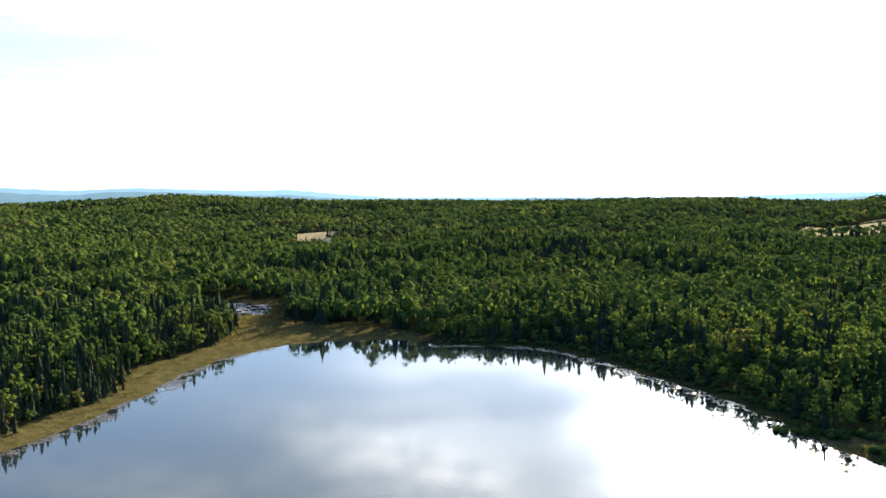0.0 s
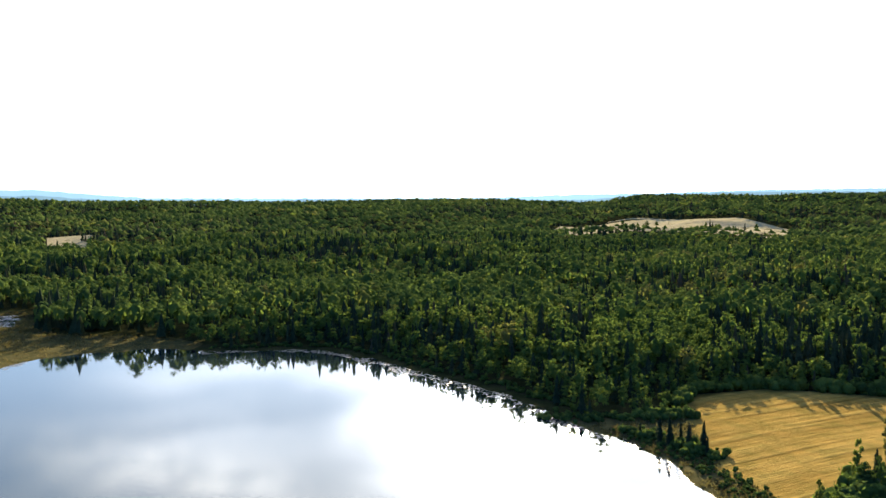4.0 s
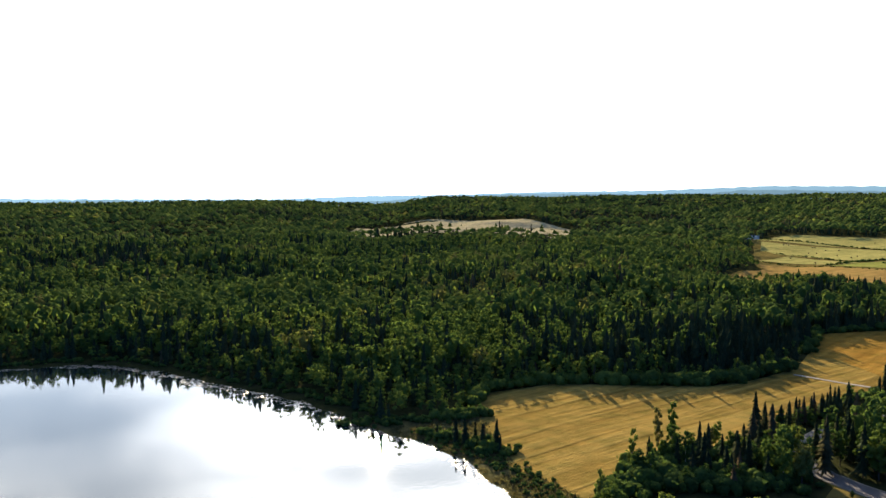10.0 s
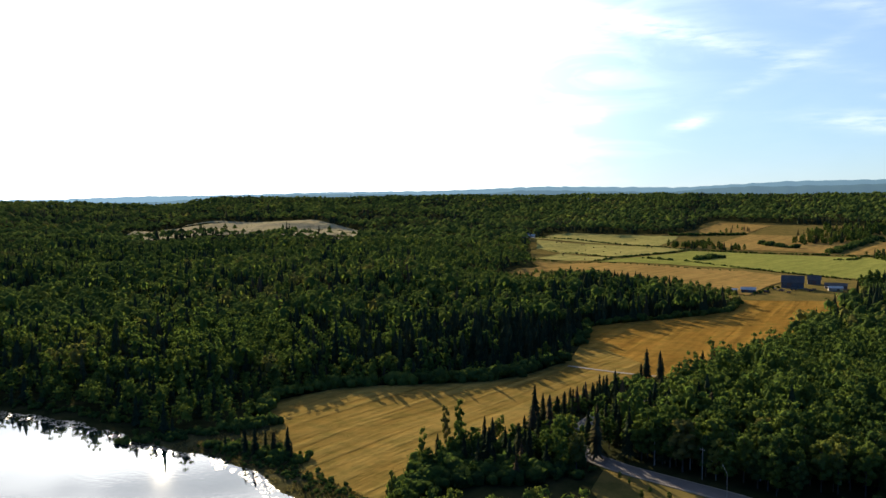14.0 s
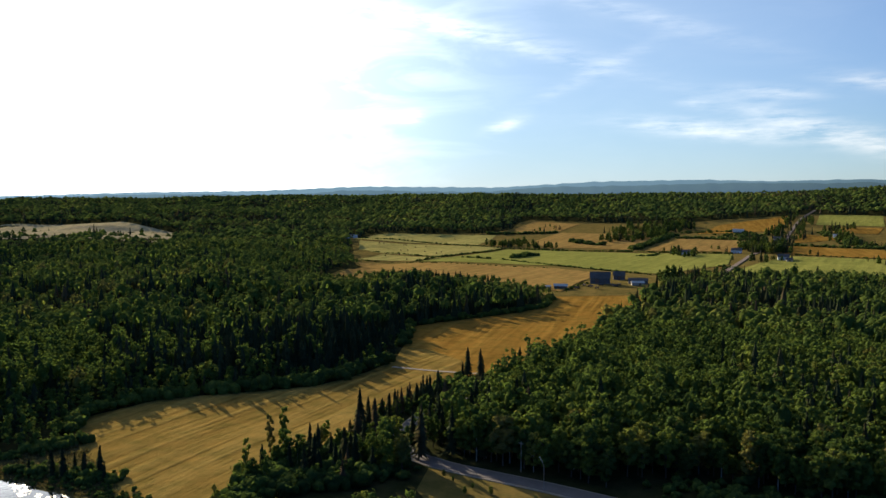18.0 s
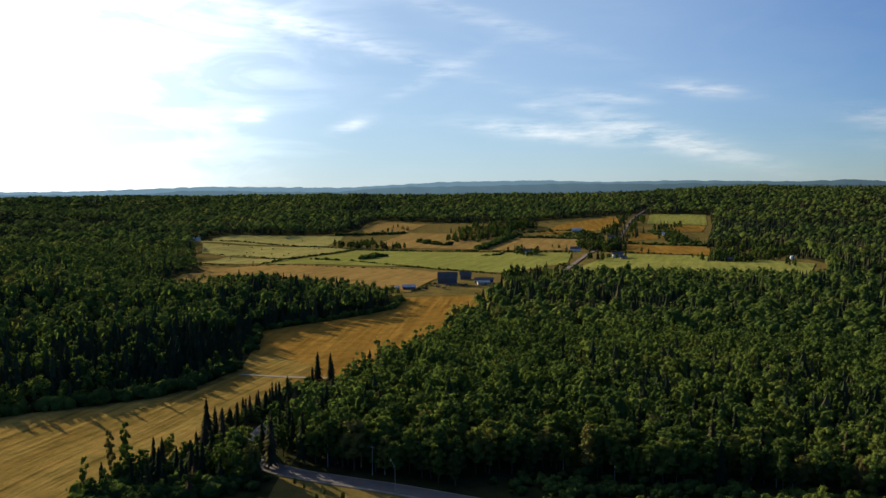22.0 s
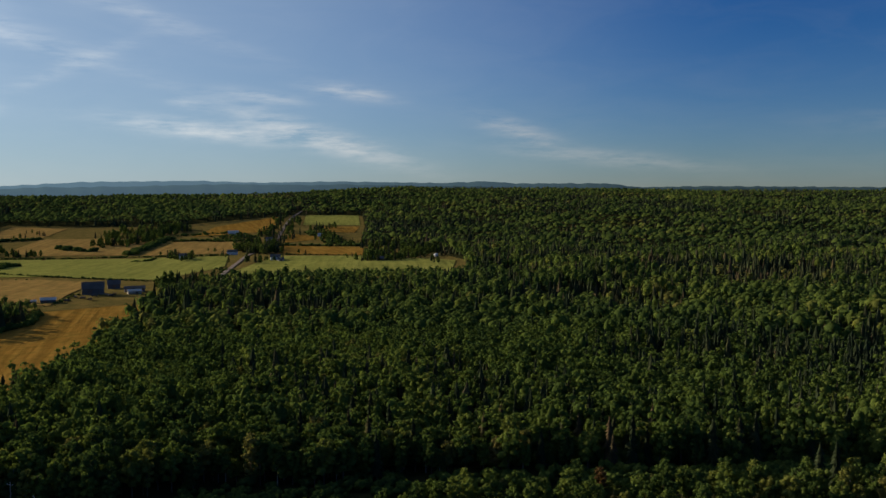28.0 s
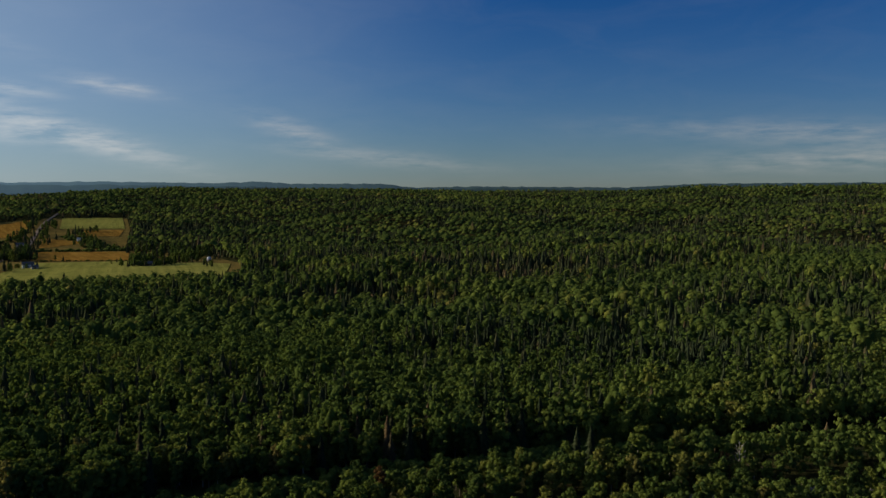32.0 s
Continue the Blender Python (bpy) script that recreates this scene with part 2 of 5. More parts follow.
def plain(name, col, rough=0.7, size=0.4, vary=0.25, metal=0.0, bump=0.0):
    """A surface of one colour with grain and blotches."""
    m, n, l, p = material(name)
    dark = tuple(c * (1 - vary) for c in col)
    light = tuple(min(1, c * (1 + vary)) for c in col)
    fine, broad = noisy(n, l, size * 0.15, 6), noisy(n, l, size * 3, 3)
    mixed = blend(n, l, 0.5, ramp(n, l, fine, [(0.3, dark), (0.7, light)]), ramp(n, l, broad, [(0.35, dark), (0.65, light)]))
    l.new(mixed, p.inputs["Base Color"])
    p.inputs["Roughness"].default_value, p.inputs["Metallic"].default_value = rough, metal
    p.inputs["Specular IOR Level"].default_value = 0.08 if rough > 0.8 else 0.5
    if bump:
        b = n.new("ShaderNodeBump")
        b.inputs["Strength"].default_value, b.inputs["Distance"].default_value = bump, size * 0.1
        l.new(fine, b.inputs["Height"])
        l.new(b.outputs["Normal"], p.inputs["Normal"])
    return m


def field_material(name, stops, size=22.0, turn=0.0, lines=0.0, furrow=7.0):
    """Grass or stubble: broad patches, fine tufts and, where cut, long swaths."""
    m, n, l, p = material(name)
    broad = noisy(n, l, size, 5, 0.6)
    fine = noisy(n, l, 1.3, 5, 0.7)
    col = blend(n, l, 0.35, ramp(n, l, broad, stops), ramp(n, l, fine, stops))
    if lines:
        swath = noisy(n, l, furrow, 3, 0.55, stretch=(0.05, 1.0, 1.0), turn=turn)
        dark = tuple(c * 0.62 for c in stops[0][1])
        light = tuple(min(1, c * 1.2) for c in stops[-1][1])
        col = blend(n, l, lines, col, ramp(n, l, swath, [(0.36, dark), (0.5, stops[1][1]), (0.64, light)]))
    worn = noisy(n, l, 9.0, 6, 0.68)
    col = blend(n, l, 1.0, col, ramp(n, l, worn, [(0.34, (0.70, 0.78, 0.75)), (0.52, (1.0, 1.0, 1.0)), (0.68, (1.16, 1.1, 1.08))]), "MULTIPLY")
    l.new(col, p.inputs["Base Color"])
    p.inputs["Roughness"].default_value = 0.9
    p.inputs["Specular IOR Level"].default_value = 0.0
    b = n.new("ShaderNodeBump")
    b.inputs["Strength"].default_value, b.inputs["Distance"].default_value = 0.7, 0.5
    l.new(fine, b.inputs["Height"])
    if lines:
        ridge = n.new("ShaderNodeBump")
        ridge.inputs["Strength"].default_value, ridge.inputs["Distance"].default_value = 0.8, 1.2
        l.new(swath, ridge.inputs["Height"])
        l.new(b.outputs["Normal"], ridge.inputs["Normal"])
        b = ridge
    l.new(b.outputs["Normal"], p.inputs["Normal"])
    return m


def leaf_material(name, stops, joined, through_light=0.40):
    """Foliage: a colour per tree, a lesser change per spray, and light through the leaves."""
    m, n, l, p = material(name)
    n.remove(p)
    if joined:
        a = n.new("ShaderNodeAttribute")
        a.attribute_name = "tint"
        tree = a.outputs["Fac"]
    else:
        tree = n.new("ShaderNodeObjectInfo").outputs["Random"]
    col = ramp(n, l, tree, stops)
    spray = n.new("ShaderNodeNewGeometry").outputs["Random Per Island"]
    col = blend(n, l, 1.0, col, ramp(n, l, spray, [(0.0, (0.84, 0.86, 0.84)), (1.0, (1.14, 1.12, 1.04))]), "MULTIPLY")
    mottle = noisy(n, l, 0.9, 4, 0.65)
    col = blend(n, l, 1.0, col, ramp(n, l, mottle, [(0.3, (0.72, 0.75, 0.72)), (0.68, (1.18, 1.16, 1.12))]), "MULTIPLY")
    d, t, mx = n.new("ShaderNodeBsdfDiffuse"), n.new("ShaderNodeBsdfTranslucent"), n.new("ShaderNodeMixShader")
    l.new(col, d.inputs["Color"])
    l.new(blend(n, l, 1.0, col, (1.06, 1.12, 0.78), "MULTIPLY"), t.inputs["Color"])
    mx.inputs[0].default_value = through_light
    l.new(d.outputs[0], mx.inputs[1])
    l.new(t.outputs[0], mx.inputs[2])
    l.new(mx.outputs[0], n["Material Output"].inputs["Surface"])
    rough = n.new("ShaderNodeBump")
    rough.inputs["Strength"].default_value, rough.inputs["Distance"].default_value = 0.6, 0.4
    l.new(mottle, rough.inputs["Height"])
    for sh in (d, t):
        l.new(rough.outputs["Normal"], sh.inputs["Normal"])
    return m


BROAD = [(0.0, (0.052, 0.082, 0.028)), (0.45, (0.094, 0.132, 0.034)), (0.8, (0.134, 0.166, 0.040)), (0.95, (0.170, 0.176, 0.046)), (1.0, (0.16, 0.130, 0.05))]
NEEDLE = [(0.0, (0.030, 0.042, 0.024)), (0.5, (0.044, 0.055, 0.029)), (0.8, (0.064, 0.066, 0.034)), (1.0, (0.115, 0.082, 0.050))]
leaves, leaves_far = leaf_material("broad leaves", BROAD, False), leaf_material("broad leaves of the wood", BROAD, True)
needles, needles_far = leaf_material("needles", NEEDLE, False, 0.15), leaf_material("needles of the wood", NEEDLE, True, 0.15)
bark = plain("grey brown bark", (0.11, 0.085, 0.065), 0.9, 0.5, 0.35, bump=0.6)
birch_bark = plain("pale birch bark", (0.26, 0.24, 0.21), 0.8, 0.5, 0.3, bump=0.4)
forest_floor = field_material("forest floor", [(0.3, (0.024, 0.027, 0.011)), (0.5, (0.034, 0.036, 0.014)), (0.7, (0.044, 0.040, 0.019))], 9)
marsh_grass = field_material("marsh grass", [(0.3, (0.044, 0.040, 0.016)), (0.5, (0.075, 0.065, 0.026)), (0.7, (0.120, 0.102, 0.042))], 5)
stubble = field_material("mown hay stubble", [(0.3, (0.170, 0.106, 0.026)), (0.5, (0.222, 0.145, 0.037)), (0.7, (0.265, 0.182, 0.052))], 28, 11, 0.5, 4.5)
rust_grass = field_material("ripe brown grass", [(0.3, (0.180, 0.096, 0.020)), (0.5, (0.245, 0.134, 0.027)), (0.7, (0.295, 0.175, 0.039))], 30, 20, 0.3)
tan_grass = field_material("dry tan hay", [(0.3, (0.215, 0.132, 0.042)), (0.5, (0.265, 0.166, 0.053)), (0.7, (0.305, 0.202, 0.064))], 40, 10, 0.3)
pale_pasture = field_material("pale yellow green pasture", [(0.3, (0.225, 0.200, 0.062)), (0.5, (0.285, 0.248, 0.078)), (0.7, (0.335, 0.285, 0.095))], 40, 5, 0.25)
green_pasture = field_material("green pasture", [(0.3, (0.162, 0.170, 0.040)), (0.5, (0.212, 0.212, 0.050)), (0.7, (0.260, 0.246, 0.064))], 45, 8, 0.25)
# straw of the far clearings, with the haze over them put into its colour
straw = field_material("bleached straw", [(0.3, (0.27, 0.22, 0.12)), (0.5, (0.34, 0.28, 0.16)), (0.7, (0.40, 0.34, 0.20))], 30, 10, 0.25)
meadow = field_material("rough meadow grass", [(0.3, (0.095, 0.080, 0.026)), (0.5, (0.145, 0.108, 0.033)), (0.7, (0.190, 0.134, 0.041))], 24)
asphalt = plain("worn asphalt", (0.13, 0.115, 0.11), 0.85, 1.5, 0.2, bump=0.2)
village_asphalt = plain("sun-bleached asphalt", (0.175, 0.13, 0.10), 0.95, 2.0, 0.2)
gravel = plain("pale gravel", (0.26, 0.22, 0.175), 0.95, 1.2, 0.25, bump=0.4)

water, n, l, p = material("still lake water")
p.inputs["Base Color"].default_value = (0.012, 0.020, 0.022, 1)
p.inputs["Roughness"].default_value, p.inputs["IOR"].default_value = 0.02, 1.33
ripple = n.new("ShaderNodeBump")
ripple.inputs["Strength"].default_value, ripple.inputs["Distance"].default_value = 0.045, 0.3
l.new(noisy(n, l, 1.8, 3, 0.5), ripple.inputs["Height"])
l.new(ripple.outputs["Normal"], p.inputs["Normal"])


def mesh_object(name, verts, faces, mat, smooth=False, tint=None, parent=None):
    me = bpy.data.meshes.new(name)
    verts, faces = np.asarray(verts, np.float32), np.asarray(faces, np.int32)
    me.vertices.add(len(verts))
    me.vertices.foreach_set("co", verts.ravel())
    k = faces.shape[1]
    me.loops.add(faces.size)
    me.loops.foreach_set("vertex_index", faces.ravel())
    me.polygons.add(len(faces))
    me.polygons.foreach_set("loop_start", np.arange(len(faces), dtype=np.int32) * k)
    me.polygons.foreach_set("use_smooth", np.full(len(faces), smooth))
    if tint is not None:
        me.attributes.new("tint", "FLOAT", "POINT").data.foreach_set("value", np.asarray(tint, np.float32))
    me.update(calc_edges=True)
    me.materials.append(mat)
    ob = new(name, me)
    if parent:
        ob.parent = parent
    return ob


def part(name, bm, mat, parent, label=""):
    me = bpy.data.meshes.new(name)
    bm.to_mesh(me)
    bm.free()
    me.materials.append(mat)
    ob = new(name, me)
    ob.parent = parent
    return tagged(ob, label) if label else ob


def patch(name, ring, mat, lift, label, category, size=18.0):
    """A sheet over the land within a ring."""
    bm = bmesh.new()
    bm.faces.new([bm.verts.new((x, y, 0)) for x, y in ring])
    bmesh.ops.triangulate(bm, faces=bm.faces[:])
    for _ in range(6):
        long = [e for e in bm.edges if e.calc_length() > size * 2]
        if not long:
            break
        bmesh.ops.subdivide_edges(bm, edges=long, cuts=1)
        bmesh.ops.triangulate(bm, faces=[f for f in bm.faces if len(f.verts) > 3])
    co = np.array([v.co[:] for v in bm.verts])
    for v, h in zip(bm.verts, land(co[:, 0], co[:, 1])):
        v.co.z = h + lift
    bmesh.ops.recalc_face_normals(bm, faces=bm.faces[:])
    ob = part(name, bm, mat, None)
    if ob.data.polygons[0].normal.z < 0:
        ob.data.flip_normals()
    return tagged(ob, label, category, kind="structure")


def ribbon(name, line, width, mat, lift, label, category):
    """A strip of even width along a line: a road or track."""
    pts = [Vector((x, y)) for x, y in line]
    fine = []
    for k in range(len(pts) - 1):
        a, b = pts[max(k - 1, 0)], pts[min(k + 2, len(pts) - 1)]
        for j in range(8):
            s = j / 8
            p0, p1 = pts[k], pts[k + 1]
            fine.append(p0 * (2 * s**3 - 3 * s**2 + 1) + p1 * (3 * s**2 - 2 * s**3) + (p1 - a) * 0.5 * (s**3 - 2 * s**2 + s) + (b - p0) * 0.5 * (s**3 - s**2))
    fine.append(pts[-1])
    verts, faces = [], []
    for k, c in enumerate(fine):
        d = (fine[min(k + 1, len(fine) - 1)] - fine[max(k - 1, 0)]).normalized()
        side = Vector((-d.y, d.x)) * width / 2
        h = float(land([c.x], [c.y])[0]) + lift
        for q, dz in ((c + side * 1.12, -0.6), (c + side, 0.0), (c - side, 0.0), (c - side * 1.12, -0.6)):
            verts.append((q.x, q.y, h + dz))
    for k in range(len(fine) - 1):
        for j in range(3):
            faces.append((4 * k + j, 4 * k + j + 1, 4 * k + j + 5, 4 * k + j + 4))
    ob = mesh_object(name, verts, faces, mat)
    if sum(f.normal.z for f in ob.data.polygons) < 0:
        ob.data.flip_normals()
    return tagged(ob, label, category, kind="structure")


# ---- ground ----
FIELD_NEAR = [(176, 306), (194, 326), (232, 325), (266, 302), (294, 286), (328, 286), (361, 294), (399, 318), (404, 301), (385, 264), (352, 243), (300, 236), (262, 225),
              (225, 217), (203, 215), (178, 206), (152, 190), (150, 234), (160, 258)]
FIELD_RUST = [(399, 318), (467, 362), (531, 347), (608, 333), (667, 359), (733, 364), (800, 326), (755, 295), (640, 269), (530, 247), (441, 229), (380, 226), (352, 243), (385, 264), (404, 301)]
FARM = [(640, 625), (700, 570), (718, 507), (708, 436), (668, 362), (733, 350), (800, 322), (850, 300), (905, 300), (940, 230), (955, 120), (965, 30), (1200, 22), (1430, 85),
        (1490, 140), (1515, 222), (1700, 246), (1835, 260), (2140, 310), (2110, 470), (2040, 500), (1800, 680), (1785, 885), (1760, 1010), (1690, 1000), (1540, 930), (1440, 915), (1340, 990),
        (1260, 1070), (1180, 1060), (1100, 985), (1000, 890), (870, 780), (790, 690)]
CLEARING_FAR = [(575, 1440), (640, 1590), (740, 1725), (840, 1852), (914, 1887), (962, 1865), (1031, 1770), (1109, 1695), (1100, 1532), (1112, 1440), (1000, 1330), (905, 1235), (850, 1390), (745, 1470)]
CLEARING_SMALL = [(-302, 1700), (-217, 1690), (-190, 1350), (-240, 1360)]
MARSH_WEST = [(-172, 290), (-165, 304), (-161, 331), (-150, 374), (-160, 405), (-160, 433), (-140, 483), (-138, 519), (-158, 605), (-198, 676), (-176, 700), (-140, 688), (-122, 640),
              (-108, 600), (-100, 572), (-59, 560), (-25, 536), (-10, 514), (-19, 497), (-37, 505), (-74, 498), (-96, 488), (-112, 462), (-126, 424), (-130, 383), (-138, 333), (-150, 290)]
MARSH_EAST = [(124, 312), (140, 303), (160, 296), (172, 290), (160, 258), (152, 234), (152, 190), (140, 180), (130, 205), (132, 262), (120, 305)]
VERGE = [(226, 170), (226, 120), (225, 90), (222, 66), (205, 60), (190, 70), (186, 100), (192, 140), (206, 160)]
ROAD = [(470, 226), (400, 221), (345, 219), (305, 217), (275, 211), (252, 201), (238, 188), (232, 170), (231, 150), (231, 126), (230, 100), (229, 60), (232, 10), (236, -60), (240, -140), (240, -330)]
WOOD_GAP = [(234, 108), (243, 70), (256, 20), (268, -40), (276, -120), (278, -220), (270, -330)]
ROAD_GAP = [(240, 205), (262, 215), (304, 225), (352, 238), (380, 226), (371, 211), (328, 206), (308, 204), (287, 207), (270, 208), (250, 196)]
CLUMP = [(150, 186), (178, 202), (203, 211), (225, 213), (240, 204), (236, 190), (226, 172), (224, 120), (222, 66), (190, 60), (160, 120)]
ROAD_FAR = [(930, 295), (991, 310), (1105, 332), (1290, 363), (1435, 376), (1562, 388), (1815, 431), (1995, 459), (2102, 470), (2224, 482)]


def off_line(px, py, line):
    """Metres from a line, and the side: plus to its left."""
    best, side = np.full(px.shape, 1e9), np.zeros(px.shape)
    for (ax, ay), (bx, by) in zip(line, line[1:]):
        ex, ey = bx - ax, by - ay
        s = np.clip(((px - ax) * ex + (py - ay) * ey) / (ex * ex + ey * ey), 0, 1)
        d = np.hypot(px - ax - s * ex, py - ay - s * ey)
        closer = d < best
        best = np.where(closer, d, best)
        side = np.where(closer, np.sign(ex * (py - ay) - ey * (px - ax)), side)
    return best, side


az_front = np.radians(np.linspace(36, -138, 300))
az_back = np.radians(np.linspace(-138, -324, 42))[1:-1]
azs = np.concatenate([az_front, az_back])
rs = np.concatenate([np.linspace(6, 180, 10), np.arange(185, 700, 5.0), np.arange(700, 1500, 25.0), np.arange(1500, 3900, 60.0), [3950, 4100, 4300, 4600, 4950]])
A2, R2 = np.meshgrid(azs, rs)
gx, gy = -np.sin(A2) * R2, np.cos(A2) * R2
gz = land(gx, gy) - 0.35 * (np.minimum(np.minimum(outside(gx, gy, FARM), outside(gx, gy, FIELD_NEAR)), outside(gx, gy, FIELD_RUST)) < 6)
na, nr = len(azs), len(rs)
verts = np.stack([gx.ravel(), gy.ravel(), gz.ravel()], 1)
verts = np.vstack([verts, [[0, 0, float(land([0.0], [0.0])[0])]]])
idx = np.arange(na * nr).reshape(nr, na)
quads = np.stack([idx[:-1].ravel(), idx[1:].ravel(), np.roll(idx, -1, 1)[1:].ravel(), np.roll(idx, -1, 1)[:-1].ravel()], 1)
ground = tagged(mesh_object("ground", verts, quads, forest_floor, True), "dark mossy forest floor under the woods", "ground", kind="structure")
if ground.data.polygons[5000].normal.z < 0:
    ground.data.flip_normals()
fan = bmesh.new()
for k in range(na):
    a, b = azs[k], azs[(k + 1) % na]
    vs = [fan.verts.new((-math.sin(q) * rr, math.cos(q) * rr, float(land([-math.sin(q) * rr], [math.cos(q) * rr])[0]) - 0.02)) for q, rr in ((a, 6.3), (b, 6.3), (0, 0.0))]
    fan.faces.new(vs)
tagged(part("ground", fan, forest_floor, None), "forest floor by the lake's near shore", "ground", kind="structure")


def pool(name, ring, label):
    big = []
    cx, cy = sum(p[0] for p in ring) / len(ring), sum(p[1] for p in ring) / len(ring)
    for x, y in ring:
        d = math.hypot(x - cx, y - cy)
        big.append((x + (x - cx) / d * 9, y + (y - cy) / d * 9))
    bm = bmesh.new()
    f = bm.faces.new([bm.verts.new((x, y, 0.0)) for x, y in big])
    bmesh.ops.triangulate(bm, faces=[f])
    ob = part(name, bm, water, None)
    if ob.data.polygons[0].normal.z < 0:
        ob.data.flip_normals()
    return tagged(ob, label, "water", kind="structure")


pool("water", LAKE, "still lake mirroring the bright cloudy sky")
pool("water", POND, "small marsh pool among reeds beside the lake")
pool("water", BACKWATER, "narrow backwater between dark woods")
patch("field", FIELD_NEAR, stubble, 0.12, "mown golden hay field sloping beside the lake", "field", 7)
patch("field", FIELD_RUST, rust_grass, 0.14, "ripe rust-brown hay field between woods and farm", "field", 10)
patch("farmland", FARM, meadow, 0.25, "rough meadow ground round the farm fields", "field", 20)
for ring, mat, label in (
    ([(1224, 1060), (1258, 1057), (1332, 977), (1406, 884), (1340, 851), (1222, 806), (1130, 985), (1180, 1050)], pale_pasture, "pale dry pasture below the wooded hill"),
    ([(1110, 975), (1204, 794), (1209, 744), (1007, 723), (960, 800), (1000, 880)], pale_pasture, "yellow-green pasture dotted with hay bales"),
    ([(950, 790), (977, 701), (909, 696), (870, 770)], pale_pasture, "narrow yellow-green pasture strip by a fence"),
    ([(900, 686), (1190, 727), (1221, 651), (1032, 568), (962, 514), (934, 607)], green_pasture, "green pasture with a hedge row"),
    ([(1221, 645), (1273, 389), (1103, 342), (935, 364), (945, 467), (1041, 628)], green_pasture, "large green hay meadow behind the barns"),
    ([(845, 745), (885, 675), (929, 504), (902, 432), (830, 404), (700, 370), (715, 436), (724, 507), (705, 575), (660, 625), (790, 688)], tan_grass, "dry tan hay strip behind the tree belt"),
    ([(1522, 811), (1597, 632), (1297, 557), (1267, 676), (1296, 754)], tan_grass, "tan hay field with small thickets"),
    ([(1512, 558), (1545, 441), (1330, 406), (1291, 531)], tan_grass, "tan hay field by the village road"),
    ([(1787, 575), (2034, 495), (1715, 433), (1614, 563)], rust_grass, "rust-brown field running uphill beside the road"),
    ([(1539, 922), (1731, 985), (1733, 868), (1542, 822), (1470, 867)], tan_grass, "tan field notched into the wooded hill"),
    ([(1473, 365), (1467, 210), (1314, 190), (1296, 319)], rust_grass, "orange-brown field across the village road"),
    ([(1147, 315), (1269, 312), (1291, 187), (1227, 88), (1190, 40), (980, 40), (965, 120), (950, 225), (920, 300)], green_pasture, "green pasture along the edge of the wood"),
    ([(2101, 445), (2128, 318), (1867, 275), (1850, 398)], green_pasture, "green field high beside the straight road"),
    ([(1819, 350), (1834, 272), (1724, 265), (1711, 321)], rust_grass, "small rust-red field strip"),
    ([(1684, 390), (1626, 304), (1531, 365)], rust_grass, "three-cornered rust-brown field by the road"),
    (CLEARING_FAR, straw, "wide pale hay clearing in the far woods"),
    (CLEARING_SMALL, straw, "small pale clearing in the woods"),
):
    patch("field", ring, mat, 0.9, label, "field", 22)
patch("marsh", MARSH_WEST, marsh_grass, 0.10, "ochre reed and sedge marsh rimming the lake", "marsh", 5)
patch("marsh", MARSH_EAST, marsh_grass, 0.10, "rough reedy marsh between lake and hay field", "marsh", 5)
patch("verge", VERGE, meadow, 0.10, "rough grass verge beside the road", "grass", 6)
ribbon("road_shoulder", ROAD, 8.6, gravel, 0.22, "pale gravel shoulder under the road's edges", "road")
ribbon("road", ROAD, 7.0, asphalt, 0.32, "grey two-lane asphalt road curving along the woods", "road")
ribbon("road", ROAD_FAR, 5.6, village_asphalt, 1.15, "grey straight village road climbing to the hills", "road")
ribbon("farm_track", [(347, 284), (352, 266), (357, 252), (364, 236)], 2.4, gravel, 0.3, "pale gravel farm track across the hay field", "track")

# ---- woods ----
rng = np.random.default_rng(7)
ICO_V = np.array([(0, 0, 1)] + [(0.894 * math.cos(k * 1.2566), 0.894 * math.sin(k * 1.2566), 0.447) for k in range(5)]
                 + [(0.894 * math.cos(k * 1.2566 + 0.628), 0.894 * math.sin(k * 1.2566 + 0.628), -0.447) for k in range(5)] + [(0, 0, -1)])
ICO_F = np.array([(0, 1 + k, 1 + (k + 1) % 5) for k in range(5)] + [(1 + k, 6 + k, 1 + (k + 1) % 5) for k in range(5)]
                 + [(6 + k, 6 + (k + 1) % 5, 1 + (k + 1) % 5) for k in range(5)] + [(11, 6 + (k + 1) % 5, 6 + k) for k in range(5)])


class Soup:
    """Triangles gathered for one mesh."""

    def __init__(self):
        self.v, self.f, self.n = [], [], 0

    def add(self, v, f):
        self.v.append(np.asarray(v, float))
        self.f.append(np.asarray(f, int) + self.n)
        self.n += len(v)

    def arrays(self):
        return np.vstack(self.v), np.vstack(self.f)


def lump(s, c, r, g, squash=1.0, rough=0.22, faces=20):
    s.add(np.array(c) + ICO_V * (r * (1 + rough * g.uniform(-1, 1, (12, 1)))) * (1, 1, squash), ICO_F[:faces])


